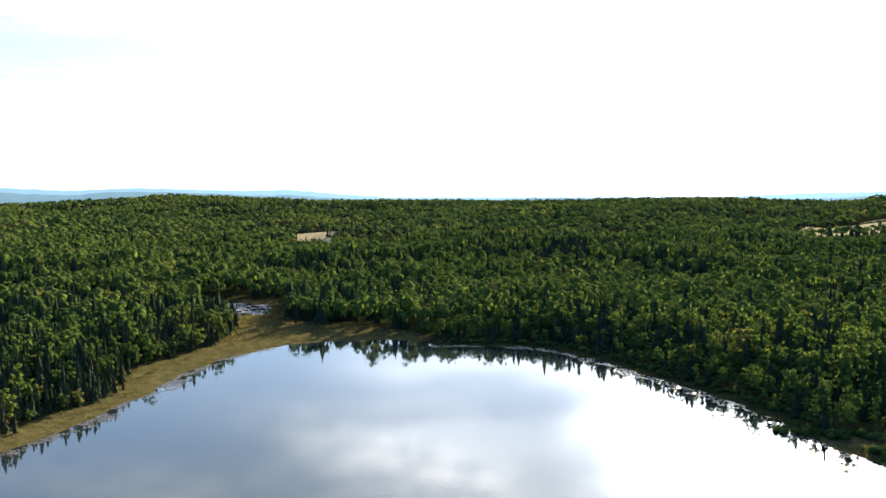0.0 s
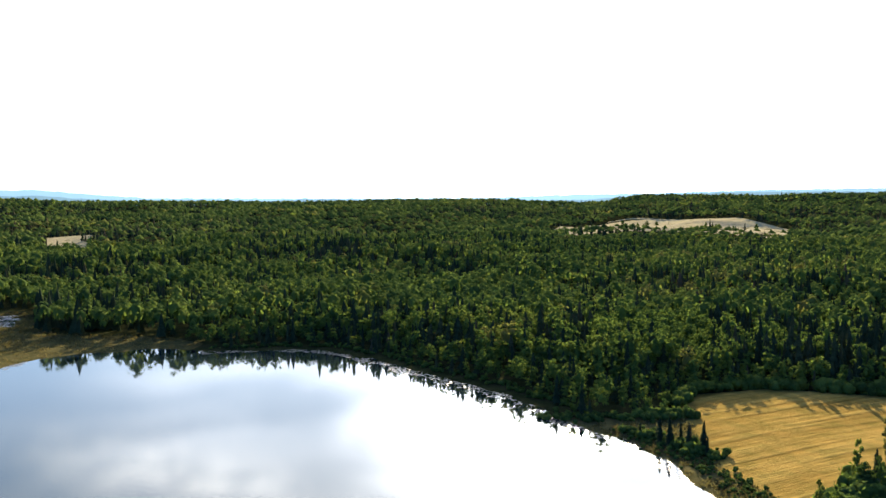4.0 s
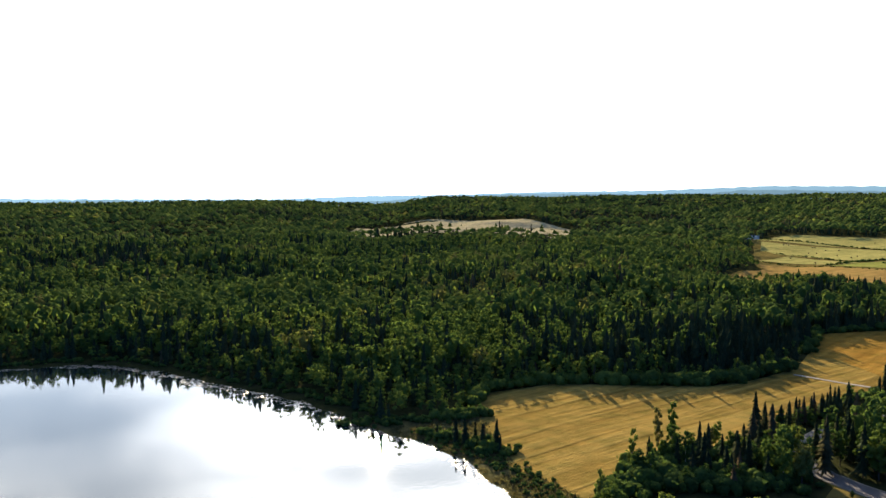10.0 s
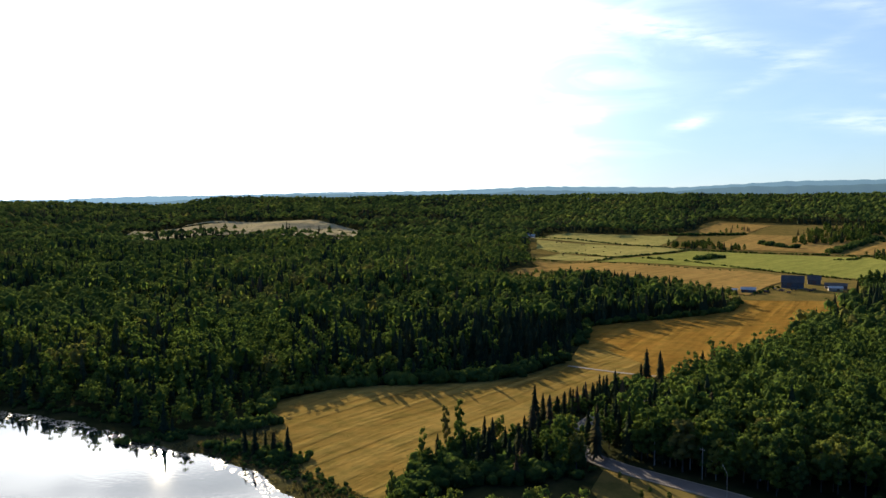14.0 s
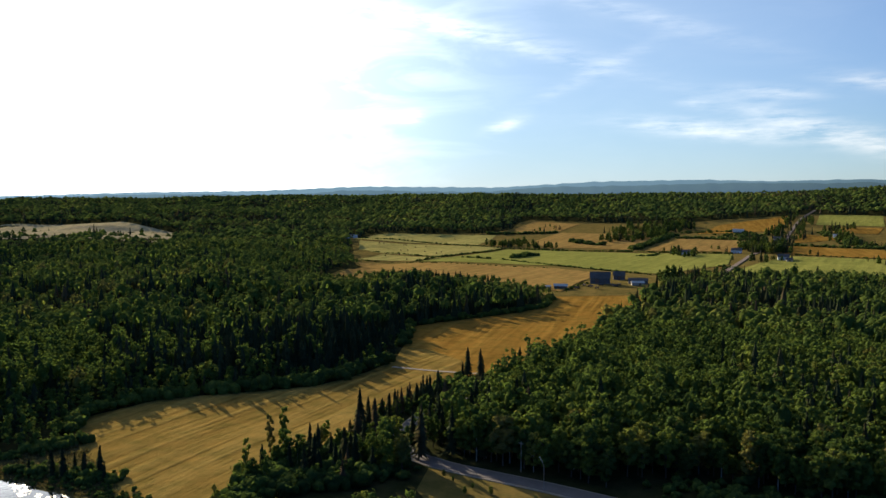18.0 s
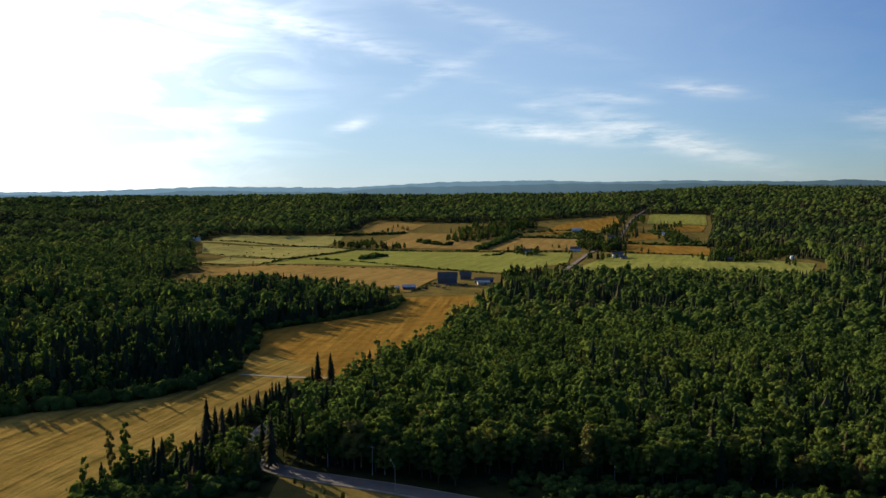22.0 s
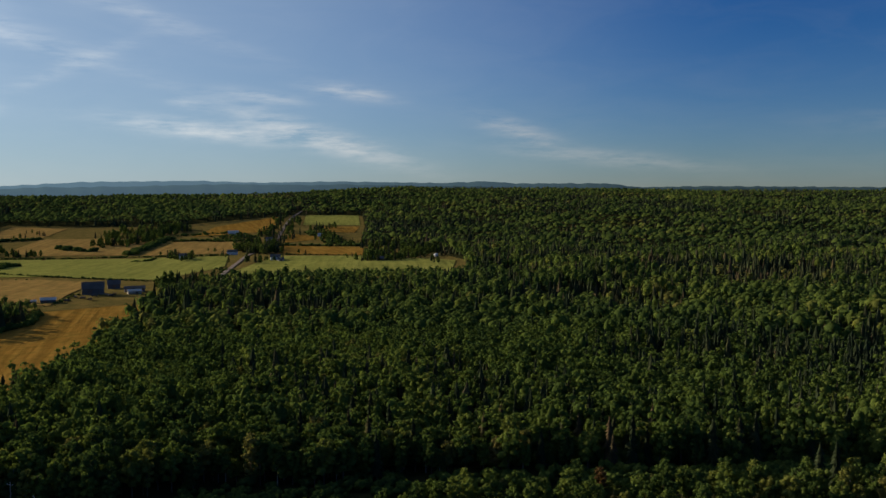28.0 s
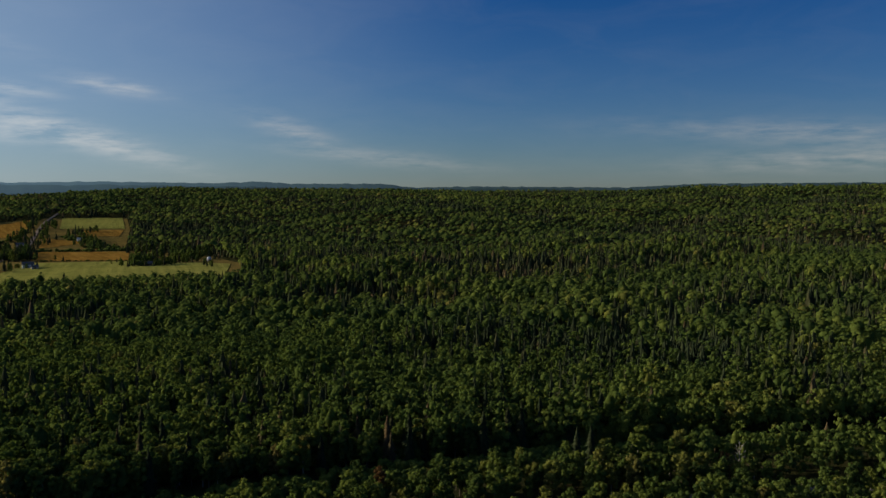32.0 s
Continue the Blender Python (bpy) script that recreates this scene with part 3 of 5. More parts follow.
def sprays(s, c, r, count, size, g, tri=False):
    """Leafy sprays standing out of a clump's upper and outer side."""
    d = g.normal(size=(count, 3))
    d[:, 2] = np.abs(d[:, 2]) * 1.1 - 0.45
    d /= np.linalg.norm(d, axis=1, keepdims=True)
    mid = np.array(c) + d * r * g.uniform(0.85, 1.18, (count, 1))
    nrm = d + g.normal(size=(count, 3)) * 0.35
    nrm /= np.linalg.norm(nrm, axis=1, keepdims=True)
    u = np.cross(nrm, g.normal(size=(count, 3)))
    u /= np.linalg.norm(u, axis=1, keepdims=True)
    w = np.cross(nrm, u)
    k = size * g.uniform(0.6, 1.25, (count, 1))
    if tri:
        v = np.stack([mid + u * k, mid - u * k * 0.6 + w * k * 0.9, mid - u * k * 0.6 - w * k * 0.9], 1)
        s.add(v.reshape(-1, 3), np.arange(count * 3).reshape(-1, 3))
    else:
        v = np.stack([mid + u * k, mid + w * k * 0.7 - nrm * k * 0.25, mid - u * k, mid - w * k * 0.7 - nrm * k * 0.25], 1)
        b = np.arange(count)[:, None] * 4
        s.add(v.reshape(-1, 3), np.vstack([b + (0, 1, 2), b + (0, 2, 3)]))


def stem(s, base, top, r0, r1, sides=6):
    a, b = np.array(base, float), np.array(top, float)
    d = (b - a) / np.linalg.norm(b - a)
    u = np.cross(d, (0.3, 0.9, 0.1))
    u /= np.linalg.norm(u)
    w = np.cross(d, u)
    ang = np.arange(sides) * 2 * math.pi / sides
    ring = np.cos(ang)[:, None] * u + np.sin(ang)[:, None] * w
    k = np.arange(sides)
    j = (k + 1) % sides
    s.add(np.vstack([a + ring * r0, b + ring * r1]), np.vstack([np.stack([k, j, k + sides], 1), np.stack([j, j + sides, k + sides], 1)]))


def broad_crown(g, level, tall=1.0):
    """Crown of a broad-leaved tree about 15 m high and 7 m wide: lobes of foliage over a dense core."""
    s = Soup()
    if level == 3:
        a = np.arange(5) * 1.2566 + g.uniform(0, 1)
        rr = 4.9 * g.uniform(0.7, 1.25, 5)
        v = np.vstack([np.stack([np.cos(a) * rr, np.sin(a) * rr, g.uniform(8.5, 11, 5)], 1), [[g.uniform(-1, 1), g.uniform(-1, 1), 14.3]]])
        s.add(v, [(k, (k + 1) % 5, 5) for k in range(5)])
        return s.arrays()
    if level == 2:
        lump(s, (0, 0, 9.4), 2.6, g, 1.5, 0.18, 10)
        for k in range(3):
            a = k * 2.1 + g.uniform(0, 1.2)
            lump(s, (math.cos(a) * 1.5, math.sin(a) * 1.5, 10.4 + 1.1 * k + g.uniform(-0.6, 0.6)), g.uniform(1.1, 1.6), g, 1.1, 0.2, 5)
        sprays(s, (0, 0, 10.6), 3.0, 7, 0.7, g, True)
        return s.arrays()
    lobes, leafy, size, faces = ((24, 22, 0.36, 15), (9, 8, 0.5, 10))[level]
    lean = g.normal(0, 0.5, 2)
    lump(s, (0, 0, 8.2 * tall), 1.5, g, 1.9, 0.25, 15)
    for k in range(lobes):
        up = -0.98 + 1.95 * (k + 0.5) / lobes if level == 0 else -0.6 + 1.55 * k / lobes
        ang = k * 2.4 + g.uniform(0, 1.1)
        out = 2.35 * math.sqrt(max(0.05, 1 - 0.92 * up * up)) * g.uniform(0.65, 1.2)
        c = (math.cos(ang) * out + lean[0] * up, math.sin(ang) * out + lean[1] * up, (8.6 + 5.1 * up) * tall + g.uniform(-0.7, 0.7))
        r = g.uniform(0.65, 1.25) * (1.12 - 0.16 * up) * (1.0 if level == 0 else 1.2)
        lump(s, c, r * 0.86, g, 0.92, 0.16, faces)
        sprays(s, c, r, leafy, size, g, True)
    return s.arrays()


def spruce_crown(g, level):
    """Tiers of drooping boughs; about 15 m high."""
    s = Soup()
    tiers, points = ((14, 8), (7, 5), (2, 4), (1, 3))[level]
    for k in range(tiers):
        up = k / tiers
        z0 = 1.6 + 13.4 * up
        rad = (2.9 * (1 - up) ** 0.9 + 0.16) * g.uniform(0.7, 1.2)
        if level == 3:
            rad *= 0.95
        n = points * 2
        a = np.arange(n) * math.pi / points + g.uniform(0, 3)
        rr = np.where(np.arange(n) % 2, 0.38 if level == 0 else 0.62, 1.0) * rad * g.uniform(0.65, 1.25, n)
        z = z0 - np.where(np.arange(n) % 2, 0.0, 0.30 * rad) + g.uniform(-0.15, 0.15, n)
        v = np.vstack([np.stack([np.cos(a) * rr, np.sin(a) * rr, z], 1), [[0, 0, min(15.2, z0 + 13.4 / tiers * 1.55 + 0.3)]]])
        s.add(v, [(q, (q + 1) % n, n) for q in range(n)])
    return s.arrays()


BROADS = [[broad_crown(np.random.default_rng(10 * lv + k), lv, (1.0, 1.1, 0.92, 1.14, 0.86)[k]) for k in range(5)] for lv in range(4)]
SPRUCES = [[spruce_crown(np.random.default_rng(100 + 10 * lv + k), lv) for k in range(4)] for lv in range(4)]


def spots(r0, r1, gap, a0=33.0, a1=-135.0):
    """Jittered places in a ring sector about the lake's near shore."""
    xs = np.arange(-r1, r1, gap)
    px, py = np.meshgrid(xs, xs)
    px, py = px.ravel() + rng.uniform(-0.42, 0.42, px.size) * gap, py.ravel() + rng.uniform(-0.42, 0.42, py.size) * gap
    r, az = np.hypot(px, py), np.degrees(np.arctan2(-px, py))
    az = np.where(az > 120, az - 360, az)
    keep = (r >= r0) & (r < r1) & (az < a0) & (az > a1)
    return px[keep], py[keep]


def wooded(px, py):
    keep = outside(px, py, LAKE) > np.where(px > 0, 6.5, 9) + 2.5 * waves(px, py, 20, 3)
    keep &= outside(px, py, POND) > 12
    keep &= outside(px, py, BACKWATER) > 20
    edge = 2.5 * waves(px, py, 14, 6)
    for ring in (FIELD_NEAR, FIELD_RUST, MARSH_EAST, VERGE):
        keep &= outside(px, py, ring) > 3 + edge
    keep &= outside(px, py, MARSH_WEST) > -5 + edge
    keep &= outside(px, py, ROAD_GAP) > 0
    keep &= outside(px, py, CLUMP) > 0
    for ring in (FARM, CLEARING_FAR, CLEARING_SMALL):
        keep &= outside(px, py, ring) > 4 + edge
    d, side = off_line(px, py, ROAD)
    keep &= np.where(py > 180, d > 4.4, np.where(py > 100, d > 8, d > 5.5))
    d, side = off_line(px, py, WOOD_GAP)
    keep &= (py > 110) | np.where(side > 0, d > 22 + edge, d > 7)
    keep &= off_line(px, py, ROAD_FAR)[0] > 14
    keep &= ~((px > 325) & (px < 480) & (py > 222) & (py < 252))
    keep &= ~((px > 195) & (px < 256) & (py > 30) & (py < 110))
    return keep


def conifer_share(px, py):
    r, az = np.hypot(px, py), np.degrees(np.arctan2(-px, py))
    share = 0.23 + 0.30 * waves(px, py, 170, 15) * step((r - 500) / 500) + 0.34 * waves(px, py, 60, 8) + 0.16 * waves(px, py, 23, 9)
    share = share + 0.6 * ((az < -32) & (az > -57) & (r > 425) & (r < 560)) + 0.42 * ((az > 13) & (r < 640)) - 0.18 * ((az < -55) & (az > -100) & (r < 600)) + 0.08 * ((az < -97) & (r < 560)) - 0.6 * ((az < -76) & (px < 264))
    share = share + 0.10 * step((-78 - az) / 10) * step((r - 380) / 200)
    return share + 0.10 * step((r - 500) / 300) * step((-55 - az) / 20)


def forest(name, which, level, px, py, mat, label, scale=1.0, vary=0.2):
    """Many trees joined in one mesh."""
    vs, fs, ts, base = [], [], [], 0
    hz = land(px, py) - 0.3
    kind = rng.integers(0, len(which[level]), len(px))
    turn, size = rng.uniform(0, 6.283, len(px)), scale * (rng.normal(1, vary, len(px)) + 0.12 * waves(px, py, 30, 12) + 0.13 * waves(px, py, 6.5, 5)).clip(0.5, 1.6)
    wet = outside(px, py, LAKE)
    size = size * (0.62 + 0.38 * step((wet - 8) / 40))
    if level == 1:
        size = size * (0.5 + 0.5 * step((outside(px, py, FIELD_NEAR) - 3) / 34))
    if level == 2:
        size = size * np.where(px < 990, 0.62 + 0.38 * step((outside(px, py, FARM) - 5) / 110), 1.0)
    wide = size * (rng.uniform(0.82, 1.15, len(px)) if which is BROADS and level == 1 else rng.uniform(0.95, 1.3, len(px)) if which is BROADS else rng.uniform(0.85, 1.2, len(px)))
    tint = (0.45 + 0.20 * waves(px, py, 38, 3) + 0.18 * waves(px, py, 110, 13) + 0.10 * waves(px, py, 260, 5) + rng.normal(0, 0.19, len(px))).clip(0, 0.97)
    for k, (v, f) in enumerate(which[level]):
        sel = np.where(kind == k)[0]
        if not len(sel):
            continue
        c, s = np.cos(turn[sel])[:, None], np.sin(turn[sel])[:, None]
        w = wide[sel][:, None]
        x = (v[None, :, 0] * c - v[None, :, 1] * s) * w + px[sel][:, None]
        y = (v[None, :, 0] * s + v[None, :, 1] * c) * w + py[sel][:, None]
        z = v[None, :, 2] * size[sel][:, None] + hz[sel][:, None]
        vs.append(np.stack([x, y, z], 2).reshape(-1, 3))
        fs.append((f[None] + (np.arange(len(sel)) * len(v))[:, None, None] + base).reshape(-1, 3))
        ts.append(np.repeat(tint[sel], len(v)))
        base += len(sel) * len(v)
    return tagged(mesh_object(name, np.vstack(vs), np.vstack(fs), mat, mat is leaves_far or level == 3, np.concatenate(ts)), label, "forest", kind="stuff")


def stand(r0, r1, gap, level, scale, what, a0=33.0, a1=-135.0):
    px, py = spots(r0, r1, gap, a0, a1)
    keep = wooded(px, py)
    px, py = px[keep], py[keep]
    con = rng.uniform(0, 1, len(px)) < conifer_share(px, py)
    if what == "places":
        return px, py, con
    forest("broadleaf_forest", BROADS, level, px[~con], py[~con], leaves_far, f"green broad-leaved woods {what}", scale)
    forest("spruce_forest", SPRUCES, level, px[con], py[con], needles_far, f"dark spruce and fir stands {what}", scale * 1.02)


# nearest trees, each a thing of its own
px, py, con = stand(165, 335, 5.5, 0, 1.0, "places")
seen = np.hypot(px, py)
order = np.argsort(np.where((seen < 208) & (px > 0), seen + 300, seen) + 60 * (px < 0))
single = np.zeros(len(px), bool)
for flag in (False, True):
    single[[k for k in order if con[k] == flag][:(100 if flag else 700)]] = True


def tree_thing(name, crown, mat, trunk_mat, label, g, tall):
    top = bpy.data.objects.new(name, None)
    scene.collection.objects.link(top)
    s = Soup()
    stem(s, (0, 0, -0.5), (0, 0, tall * 0.9), 0.24, 0.05)
    if mat is leaves:
        for k in range(5):
            a = k * 1.3 + g.uniform(0, 0.6)
            z = tall * (0.38 + 0.09 * k)
            stem(s, (0, 0, z), (math.cos(a) * 1.9, math.sin(a) * 1.9, z + 2.2), 0.09, 0.03, 4)
    mesh_object("trunk", *s.arrays(), trunk_mat, True, None, top)
    mesh_object("crown", *crown, mat, True, None, top)
    return tagged(top, label, "tree")


g = np.random.default_rng(3)
BROAD_THINGS = [tree_thing(("maple_tree", "birch_tree", "aspen_tree", "poplar_tree", "ash_tree")[k], BROADS[0][k], leaves, birch_bark if k == 3 else bark,
                           ("round-crowned green maple at the wood's edge", "tall pale-trunked birch among the green woods", "broad green aspen in dense woods",
                            "slim pale poplar with light green leaves", "bushy green ash among its neighbours")[k], g, 13.5) for k in range(5)]
SPRUCE_THINGS = [tree_thing("spruce_tree", SPRUCES[0][k], needles, bark, "narrow dark green spruce among the woods", g, 14.5) for k in range(4)]
used = set()
hz = land(px, py)
for k in np.where(single)[0]:
    pool_of = SPRUCE_THINGS if con[k] else BROAD_THINGS
    src = pool_of[rng.integers(0, len(pool_of))]
    size = min(1.28, max(0.55, rng.normal(1.02, 0.16) + 0.14 * float(waves(px[k], py[k], 26, 12))))
    if py[k] < 30 and px[k] < 264:
        size *= 0.72
    if px[k] < 232 and py[k] > 150:
        size *= 0.72
    m = Matrix.Translation((px[k], py[k], hz[k])) @ Matrix.Rotation(rng.uniform(0, 6.283), 4, "Z")
    ob = src if src.name not in used else copy_thing(src, m)
    used.add(src.name)
    ob.matrix_basis = m
    ob.scale = (size * (rng.uniform(0.85, 1.1) if con[k] else rng.uniform(0.92, 1.2)),) * 2 + (size,)
rest = ~single
forest("broadleaf_forest", BROADS, 1, px[rest & ~con], py[rest & ~con], leaves_far, "green broad-leaved woods behind the first trees", 1.05, 0.24)
forest("spruce_forest", SPRUCES, 0, px[rest & con], py[rest & con], needles_far, "dark spruces behind the first trees", 1.1)
stand(335, 530, 5.4, 1, 1.08, "in the middle distance")
stand(530, 900, 6.8, 2, 1.1, "of the valley")
stand(900, 1400, 8.2, 2, 1.2, "of the far valley")
stand(1400, 3250, 12.0, 3, 1.05, "on the far hills")

# ---- farm and village ----
boards = plain("weathered grey barn boards", (0.13, 0.12, 0.115), 0.9, 1.6, 0.35, bump=0.4)
dark_roof = plain("dark slate blue sheet roof", (0.105, 0.100, 0.095), 0.85, 2.0, 0.25)
tin_roof = plain("pale galvanised sheet roof", (0.42, 0.43, 0.42), 0.6, 1.5, 0.25, metal=0.1)
white_wall = plain("white painted clapboard", (0.74, 0.74, 0.72), 0.7, 1.2, 0.1)
tan_wall = plain("tan painted clapboard", (0.45, 0.38, 0.30), 0.8, 1.2, 0.15)
shingle = plain("grey asphalt shingles", (0.10, 0.10, 0.105), 0.9, 1.0, 0.25)
glass = plain("dark window glass", (0.02, 0.025, 0.03), 0.08, 1.0, 0.1)
door_paint = plain("brown door paint", (0.16, 0.09, 0.06), 0.6, 0.8, 0.2)
brick_red = plain("red chimney brick", (0.30, 0.12, 0.08), 0.9, 0.5, 0.25)
hay = plain("rolled hay", (0.20, 0.15, 0.07), 0.95, 0.6, 0.3)
rust = plain("rusty machine steel", (0.10, 0.065, 0.05), 0.8, 0.6, 0.4)
rubber = plain("black tyre rubber", (0.02, 0.02, 0.02), 0.9, 0.4, 0.2)
pole_wood = plain("grey pole wood", (0.30, 0.27, 0.23), 0.9, 0.6, 0.25)
steel = plain("galvanised steel", (0.30, 0.31, 0.31), 0.45, 0.4, 0.1, metal=0.6)
lamp_lens = plain("clear lamp lens", (0.6, 0.6, 0.55), 0.2, 0.2, 0.05)


def box(w, d, h, at=(0, 0, 0), bevel=0.0):
    bm = bmesh.new()
    bmesh.ops.create_cube(bm, size=1.0, matrix=Matrix.Translation((at[0], at[1], at[2] + h / 2)) @ Matrix.Diagonal((w, d, h, 1)))
    if bevel:
        bmesh.ops.bevel(bm, geom=bm.edges[:], offset=bevel, segments=2, affect="EDGES")
    return bm


def gable_walls(w, d, eave, ridge):
    """Walls with gables at both ends of the length w."""
    bm = bmesh.new()
    ring = [(-d / 2, 0), (d / 2, 0), (d / 2, eave), (0, ridge), (-d / 2, eave)]
    a = [bm.verts.new((-w / 2, y, z)) for y, z in ring]
    b = [bm.verts.new((w / 2, y, z)) for y, z in ring]
    bm.faces.new(a[::-1])
    bm.faces.new(b)
    for k in range(5):
        bm.faces.new((a[k], a[(k + 1) % 5], b[(k + 1) % 5], b[k]))
    bmesh.ops.recalc_face_normals(bm, faces=bm.faces[:])
    return bm


def roof_slope(w, d, eave, ridge, side, over=0.5, thick=0.18):
    bm = bmesh.new()
    run = d / 2
    k = (ridge - eave) / run
    pts = [(side * -0.0, ridge + 0.12), (side * (run + over), eave - k * over + 0.12)]
    vs = []
    for x in (-w / 2 - over, w / 2 + over):
        for y, z in pts:
            for dz in (0, thick):
                vs.append(bm.verts.new((x, y, z + dz)))
    for f in ((0, 1, 3, 2), (4, 6, 7, 5), (0, 4, 5, 1), (2, 3, 7, 6), (0, 2, 6, 4), (1, 5, 7, 3)):
        bm.faces.new([vs[q] for q in f])
    bmesh.ops.recalc_face_normals(bm, faces=bm.faces[:])
    return bm


def rest_on(x, y, turn, lift=0.0):
    return pose(x, y, float(land([x], [y])[0]) + 0.3 + lift, 0, 0, turn)


def building(name, x, y, turn, w, d, eave, ridge, wall, roof, label, category, doors=(), windows=(), chimney=False, lift=0.3):
    top = new(name)
    top.matrix_world = rest_on(x, y, turn, lift)
    part("wall", gable_walls(w, d, eave, ridge), wall, top)
    for side in (-1, 1):
        part("roof", roof_slope(w, d, eave, ridge, side), roof, top)
    part("foundation", box(w + 0.2, d + 0.2, 1.4, (0, 0, -1.1)), gravel, top)
    for at, dw, dh in doors:
        door = part("door", box(dw, 0.14, dh, (at, -d / 2 - 0.04, 0.05), 0.02), door_paint, top)
        part("handle", box(0.12, 0.08, 0.3, (at + dw * 0.38, -d / 2 - 0.15, dh * 0.45)), steel, door)
    for at, z, side in windows:
        win = part("window", box(1.3, 0.16, 1.5, (at, side * (d / 2 + 0.03), z), 0.02), white_wall, top)
        part("pane", box(1.05, 0.06, 1.25, (at, side * (d / 2 + 0.11), z + 0.12)), glass, win)
    if chimney:
        part("chimney", box(0.8, 0.8, 2.4, (w * 0.2, 0.6, ridge - 1.0), 0.03), brick_red, top)
    return tagged(top, label, category)


FACE = 90 + 25.3 - 180
building("barn", 783, 370, FACE, 19.5, 12, 5.2, 11, boards, dark_roof, "large weathered grey barn with a slate-blue roof", "barn", ((-3, 4, 4.2), (5, 1.4, 2.2)))
building("barn", 842, 376, FACE, 12, 9, 4.2, 8.2, boards, dark_roof, "smaller grey barn behind the large one", "barn", ((0, 3, 3.2),))
building("machine_shed", 812, 342, FACE, 19, 9, 3.0, 5.0, boards, dark_roof, "long low dark machine shed on the farmyard", "shed", ((-5, 3.4, 2.6), (0, 3.4, 2.6), (5, 3.4, 2.6)))
building("shed", 792, 334, FACE + 6, 12, 6, 2.5, 4.0, tan_wall, tin_roof, "low shed with a pale tin roof", "shed", ((2, 2.4, 2.1),))
building("shed", 720, 381, FACE + 3, 12.5, 6.5, 2.6, 4.4, boards, tin_roof, "small field shed with a pale tin roof", "shed", ((-2, 2.2, 2.1),))
building("lean_to", 714, 391, FACE + 3, 4.5, 4.5, 2.0, 2.9, boards, tin_roof, "small lean-to beside the field shed", "shed", ((0, 1.2, 1.9),))
WIN = ((-3.2, 1.0, -1), (3.2, 1.0, -1), (-3.2, 1.0, 1), (3.2, 1.0, 1))
building("house", 1224, 440, -78, 13, 9, 4.6, 8.0, white_wall, shingle, "white farmhouse half hidden by dark trees", "house", ((0, 1.1, 2.1),), WIN, True)
building("house", 1310, 394, -82, 15, 9, 4.4, 7.6, white_wall, dark_roof, "white house with a slate-blue roof by the road", "house", ((0, 1.1, 2.1),), WIN, True)
building("house", 1206, 300, -72, 14, 9, 4.6, 8.0, white_wall, shingle, "white house among trees across the road", "house", ((0, 1.1, 2.1),), WIN, True)
building("garage", 1190, 288, -72, 8, 7, 2.8, 4.8, tan_wall, shingle, "small tan garage beside a white house", "garage", ((0, 3.0, 2.3),))
building("house", 1202, 152, -83, 18, 9, 3.2, 6.0, door_paint, shingle, "low brown house under tall trees", "house", ((0, 1.1, 2.1),), WIN, True)
building("house", 1668, 499, -75, 20, 9, 3.4, 6.0, white_wall, tin_roof, "long pale house beyond the hay fields", "house", ((0, 1.1, 2.1),), WIN, lift=1.0)
building("house", 1545, 395, -75, 13, 9, 4.4, 7.6, tan_wall, shingle, "tan house among roadside trees", "house", ((0, 1.1, 2.1),), WIN, True, lift=1.0)
building("house", 1640, 318, -78, 12, 8, 3.6, 6.2, white_wall, tin_roof, "small white house by a rust-brown field", "house", ((0, 1.1, 2.1),), WIN, lift=1.0)
building("barn", 1205, 1078, -50, 22, 10, 4.0, 7.0, white_wall, tin_roof, "long white barn at the edge of the pastures", "barn", ((0, 3, 3),), lift=0.6)
building("house", 1165, 1052, -50, 11, 8, 4.0, 6.8, white_wall, shingle, "small white house beside a white barn", "house", ((0, 1.1, 2.1),), WIN, lift=0.6)


def lathe(profile, sides=14):
    bm = bmesh.new()
    rings = [[bm.verts.new((math.cos(2 * math.pi * k / sides) * r, math.sin(2 * math.pi * k / sides) * r, z)) for k in range(sides)] for r, z in profile]
    for a, b in zip(rings, rings[1:]):
        for k in range(sides):
            bm.faces.new((a[k], a[(k + 1) % sides], b[(k + 1) % sides], b[k]))
    bm.faces.new(rings[0][::-1])
    bm.faces.new(rings[-1])
    return bm


tank = new("storage_dome")
tank.matrix_world = rest_on(1293, 74, 0, 0.4)
part("shell", lathe([(3.4, 0), (3.5, 2.2), (3.2, 3.6), (2.2, 4.8), (0.8, 5.3), (0.1, 5.4)]), white_wall, tank)
part("base", lathe([(3.8, -0.8), (3.8, 0.25)]), gravel, tank)
tagged(tank, "white domed storage tank beside the pasture", "tank")

